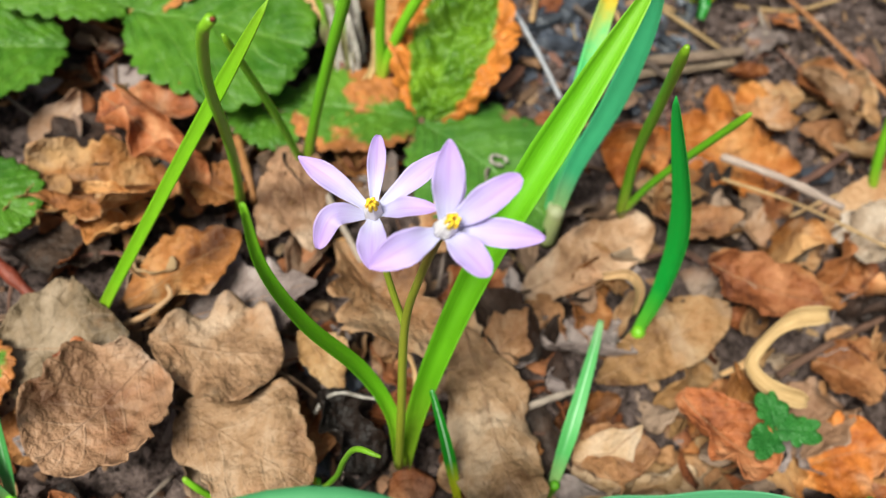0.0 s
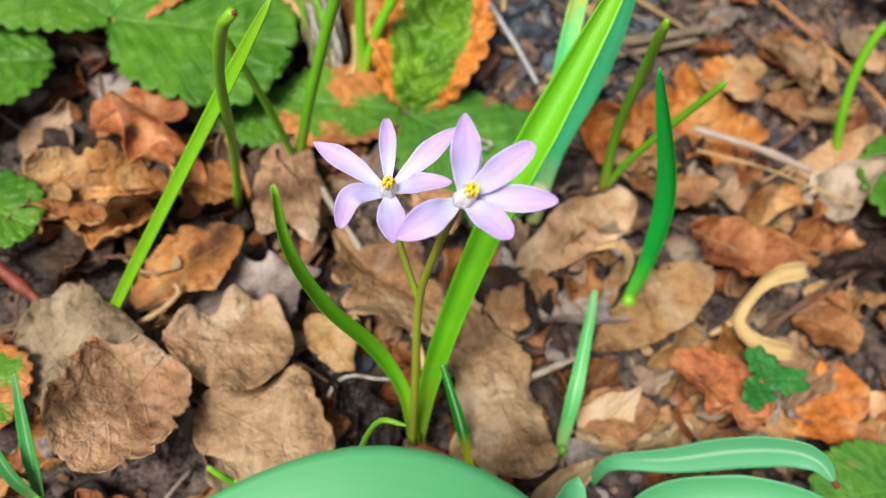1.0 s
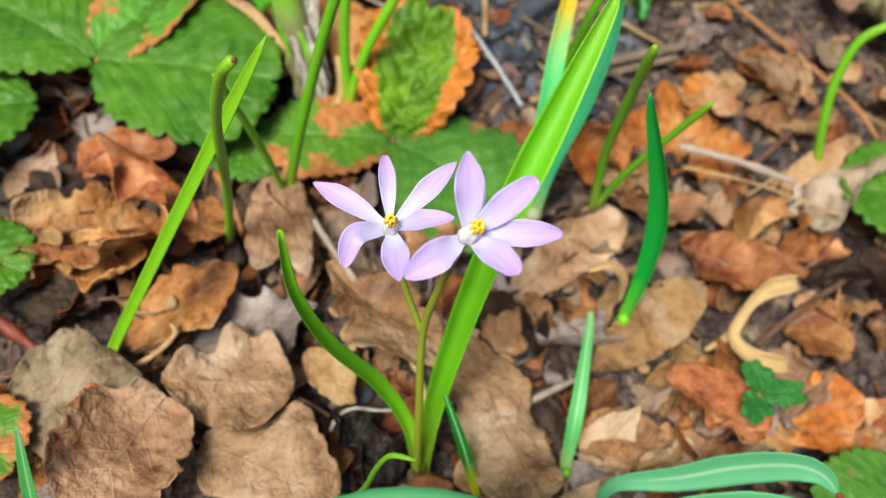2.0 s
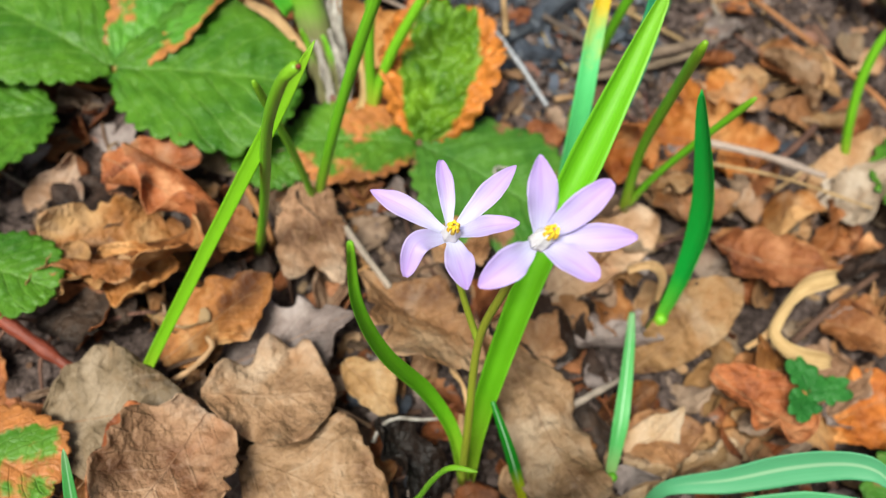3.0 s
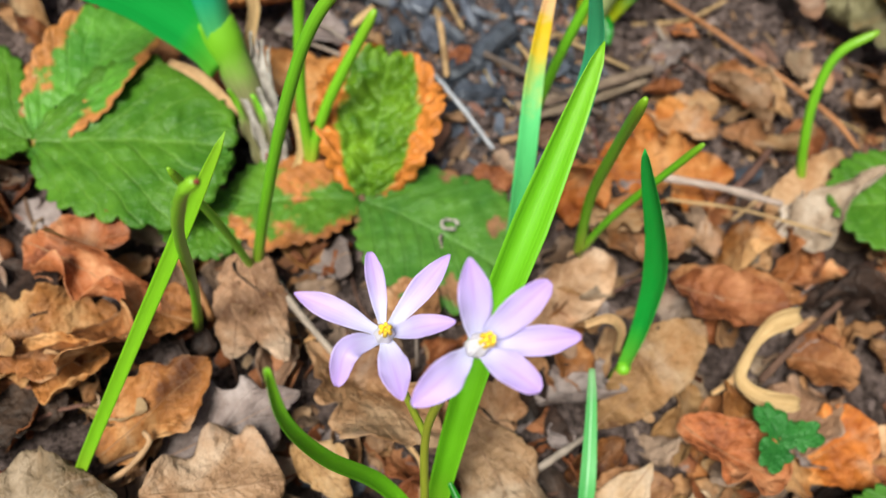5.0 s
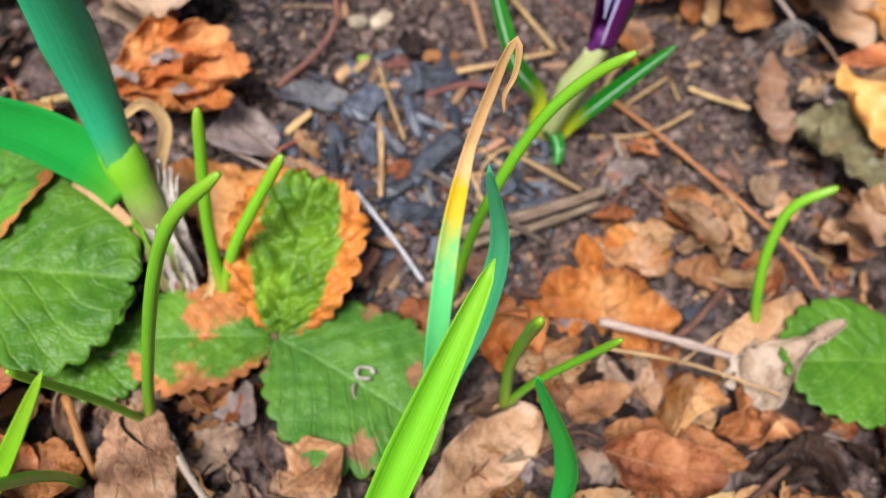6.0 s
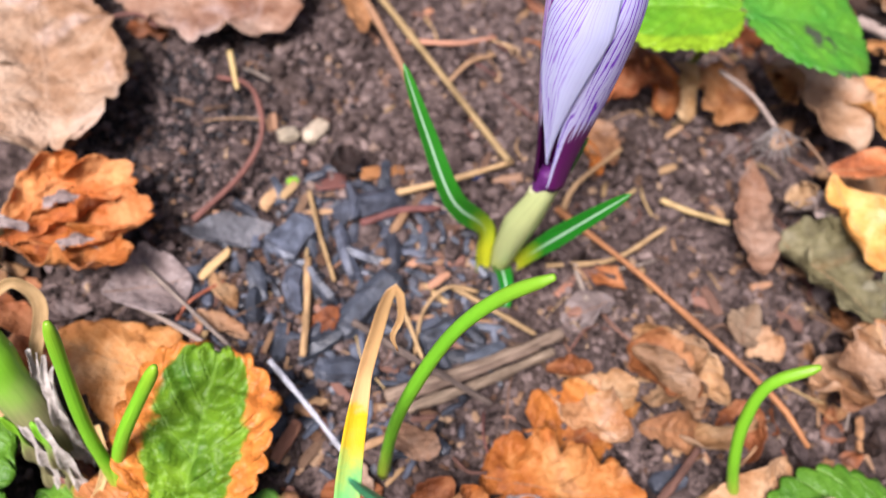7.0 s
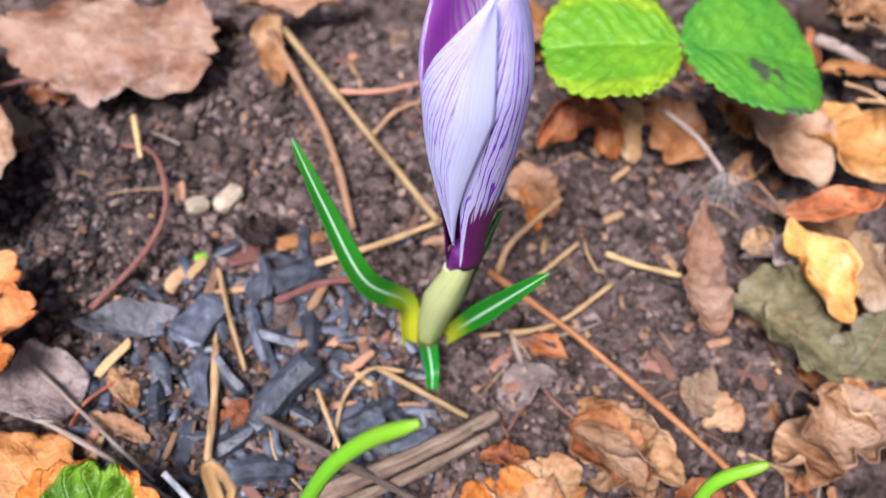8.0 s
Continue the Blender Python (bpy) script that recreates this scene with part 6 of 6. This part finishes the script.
def coal_bed(count, seed, apart, low, high, lift, spread):
    rng, taken = random.Random(seed), []
    for k in range(count * 12):
        a, r = rng.uniform(0, 6.28), rng.random() ** 0.55 * spread
        x, y = 1.6 + 5.2 * r * math.cos(a), 20.3 + 5.4 * r * math.sin(a)
        if len(taken) < count and all((x - p) ** 2 + (y - q) ** 2 > apart**2 for p, q in taken):
            taken.append((x, y))
            length = rng.uniform(low, high)
            coal(x, y, length, min(0.95, length * rng.uniform(0.22, 0.55)), min(0.75, length * rng.uniform(0.2, 0.5)), rng.gauss(100, 50), rng.uniform(-12, 12), lift, seed * 500 + k)


coal_bed(190, 21, 0.5, 0.4, 1.1, 0.0, 1.08)
coal_bed(13, 22, 1.9, 0.9, 1.8, 0.22, 0.85)
for k, (x, y, length, width, height, heading) in enumerate(((1.85, 24.75, 2.4, 1.05, 0.7, 23), (-0.5, 22.9, 1.9, 1.5, 0.9, 60), (2.35, 20.5, 3.0, 1.35, 0.9, 52), (2.0, 18.1, 1.7, 1.1, 0.7, 5),
                                                            (4.8, 19.8, 1.5, 1.1, 0.7, 30), (-0.15, 20.9, 1.9, 0.75, 0.6, 97), (1.4, 22.5, 2.2, 0.6, 0.5, 112), (3.0, 22.8, 1.7, 0.55, 0.5, 96))):
    coal(x, y, length, width, height, heading, (-6, 4)[k % 2], 0.2, 23000 + k)
pieces(22, 12, -3.4, 6.0, 15.2, 25.4, [CHIP, HUSK, CHIP, HUSK, BIT], lambda x, y: ((x - 1.3) / 4.9) ** 2 + ((y - 20.4) / 5.2) ** 2 < 1, 0.35)
pieces(130, 9, 6, 20, 15, 36, [CRUMB, CRUMB, CRUMB, BIT, BIT, CHIP])
pieces(110, 4, -8, 20, 18, 36, [CRUMB, CRUMB, CRUMB, CHIP, BIT])
pieces(70, 5, -13, 14, -4, 16, [CRUMB, BIT, BIT, CHIP])
lump("pebble", -0.35, 28.0, 1.3, 0.75, 0.5, 62, PEBBLE, 71, "smooth pale cream pebble on dark soil", "pebble")
lump("pebble", -1.35, 27.6, 0.9, 0.7, 0.5, 20, PEBBLE, 72, "flat sandy pebble on dark soil", "pebble")
lump("pebble", -2.0, 28.1, 0.9, 0.45, 0.4, 100, WOOD, 73, "small tan pebble on dark soil", "pebble")


# ---- loose litter that fills the gaps ----
def littered(x, y):
    """Where leaf litter lies thick: all round the bare, burnt patch and the crocus."""
    return ((x - 3.2) / 13.0) ** 2 + ((y - 25.5) / 11.5) ** 2 > 1.0


rng = random.Random(11)


def loose_leaf(tone, k, low, high, lift):
    """One leaf dropped somewhere in the litter."""
    while True:
        x, y = rng.uniform(-18, 22), rng.uniform(-7, 38)
        if littered(x, y) and (y < 20 or rng.random() < 0.5):
            break
    length = rng.uniform(low, high)
    z, width, heading, lean, tilt, roll = ground_height(x, y) + rng.uniform(*lift), length * rng.uniform(0.4, 0.8), rng.uniform(0, 360), rng.uniform(-10, 14), rng.uniform(-25, 25), rng.uniform(-1.5, 2.6)
    if ((x - 6.0) / 15.0) ** 2 + ((y - 27.0) / 12.5) ** 2 < 1 and length > 1.6:
        return None
    return dead_leaf(tone, x, y, z, length, width, heading, 500 + k, lean, tilt, rows=22, cols=13, roll=roll)


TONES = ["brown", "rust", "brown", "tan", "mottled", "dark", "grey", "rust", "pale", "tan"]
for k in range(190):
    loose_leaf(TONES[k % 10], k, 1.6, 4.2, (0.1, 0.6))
# the dark scraps lie lowest and paint shade into gaps between leaves
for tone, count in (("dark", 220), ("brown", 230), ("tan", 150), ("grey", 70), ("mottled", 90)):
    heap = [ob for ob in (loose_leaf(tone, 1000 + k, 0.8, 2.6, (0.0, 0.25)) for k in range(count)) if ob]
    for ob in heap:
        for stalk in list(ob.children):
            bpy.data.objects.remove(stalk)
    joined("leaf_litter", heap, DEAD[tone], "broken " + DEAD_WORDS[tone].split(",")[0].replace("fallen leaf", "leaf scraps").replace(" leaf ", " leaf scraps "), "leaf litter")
for k in range(130):
    x, y = rng.uniform(-16, 20), rng.uniform(-6, 36)
    if k % 4 and not littered(x, y):
        continue
    a, l = rng.uniform(0, 6.28), rng.uniform(0.9, 3.4)
    z = ground_height(x, y)
    c, s = math.cos(a) * l, math.sin(a) * l
    kind = rng.choice((BARK, BARK, STRAW, GREYSTICK, RUSTSTALK))
    stick("thin_stalk", [(x, y, z + 0.25), (x + 0.5 * c - 0.15 * s * rng.uniform(-1, 1), y + 0.5 * s + 0.15 * c * rng.uniform(-1, 1), z + rng.uniform(0.3, 0.8)), (x + c, y + s, ground_height(x + c, y + s) + 0.25)],
          rng.uniform(0.03, 0.08), kind, "thin dry stalk lying in the litter", "stalk", 300 + k, 0.7, 9, 5)

for k in range(70):
    x, y = rng.uniform(6, 20), rng.uniform(15, 35)
    a, l, z = rng.uniform(0, 6.28), rng.uniform(0.5, 2.2), ground_height(x, y) + 0.2
    c, s = math.cos(a) * l, math.sin(a) * l
    stick("root_fibre", [(x, y, z), (x + 0.5 * c - 0.3 * s * rng.uniform(-1, 1), y + 0.5 * s + 0.3 * c * rng.uniform(-1, 1), z + rng.uniform(0.05, 0.3)), (x + c, y + s, ground_height(x + c, y + s) + 0.15)],
          rng.uniform(0.02, 0.06), rng.choice((WOOD, ROOT, GREYSTICK, STRAW)), "fine dry root fibre on bare soil", "root", 600 + k, 0.7, 8, 5)

# frilled rust-orange leaf with grey scraps in its folds
frill = thing("frilled_leaf", (-10.3, 21.5, 0.4), "frilled orange withered leaf with curled lobes on soil", "dead leaf")
for k, (turn, long, wide) in enumerate(((58, 4.0, 2.6), (32, 5.1, 3.1), (8, 5.5, 3.1), (-14, 4.7, 2.7))):
    leaflet(frill, DEAD["orange"], long, wide, (0.2 * k, -0.1 * k, 0.1 * k), turn, 8, 61 + k, lean=12 - 8 * k, name="lobe", fold=0.3, bend=0.9, roll=1.6,
            crumple=0.12, edge=0.7, teeth=6, serr=0.12, peak=0.68, full=0.5)
for k, (x, y, l) in enumerate(((1.6, 0.9, 1.3), (2.4, -0.7, 1.4), (-0.2, -0.3, 1.6))):
    blade([(x, y, 1.2), (x + 0.5 * l, y + 0.25, 1.5), (x + l, y + 0.3, 1.2)], 0.4, DEAD["grey"], frill, "grey_scrap", (0, -0.3, 0.95), hollow=0.5, thick=0.04, wave=0.8, tip=0.4, label="grey papery scrap")
tube([(0.3, 0.2, 0.5), (-0.8, -0.6, 0.6), (-2.0, -0.9, 0.3)], 0.16, STRAW, frill, "leaf_stalk", rows=8)
lump("blue_scrap", 6.0, 26.6, 0.6, 0.4, 0.2, 30, BLUE, 81, "small blue plastic scrap on the soil", "scrap")
lump("clay_flake", 0.5, 25.7, 1.3, 1.1, 0.2, 10, ROOT, 82, "flat dull red flake on the soil", "flake")
lump("wood_chip", 2.4, 26.3, 1.9, 0.6, 0.4, 22, RUSTSTALK, 83, "orange wood chip on the soil", "wood chip")
lump("wood_chip", -1.6, 24.6, 1.4, 0.5, 0.4, 72, WOOD, 84, "pale orange wood chip on the soil", "wood chip")
lump("green_bud", -0.85, 25.3, 0.5, 0.35, 0.4, 30, SHEATH, 85, "tiny yellow-green bud on the soil", "bud")
lump("pebble", 12.6, 15.4, 1.3, 0.9, 0.5, 20, CHAR, 91, "smooth blue-grey stone on the soil", "pebble")
for k, (x, y, long, turn) in enumerate(((-3.3, 2.9, 1.5, 20), (-2.2, 2.5, 1.1, 70), (-1.2, 0.2, 1.3, 40), (-2.4, -0.3, 1.0, 110))):
    lump("charcoal_piece", x, y, long, long * 0.7, long * 0.5, turn, CHAR, 95 + k, "rounded black charcoal lump on damp soil", "charcoal", "loose pieces")
stick("dry_straw", [(-0.75, 3.3, 0.6), (-0.35, 2.6, 0.9), (-0.05, 1.7, 0.5)], 0.08, DRY_STRIP, "short cream straw behind the flower stem", "straw", 62)
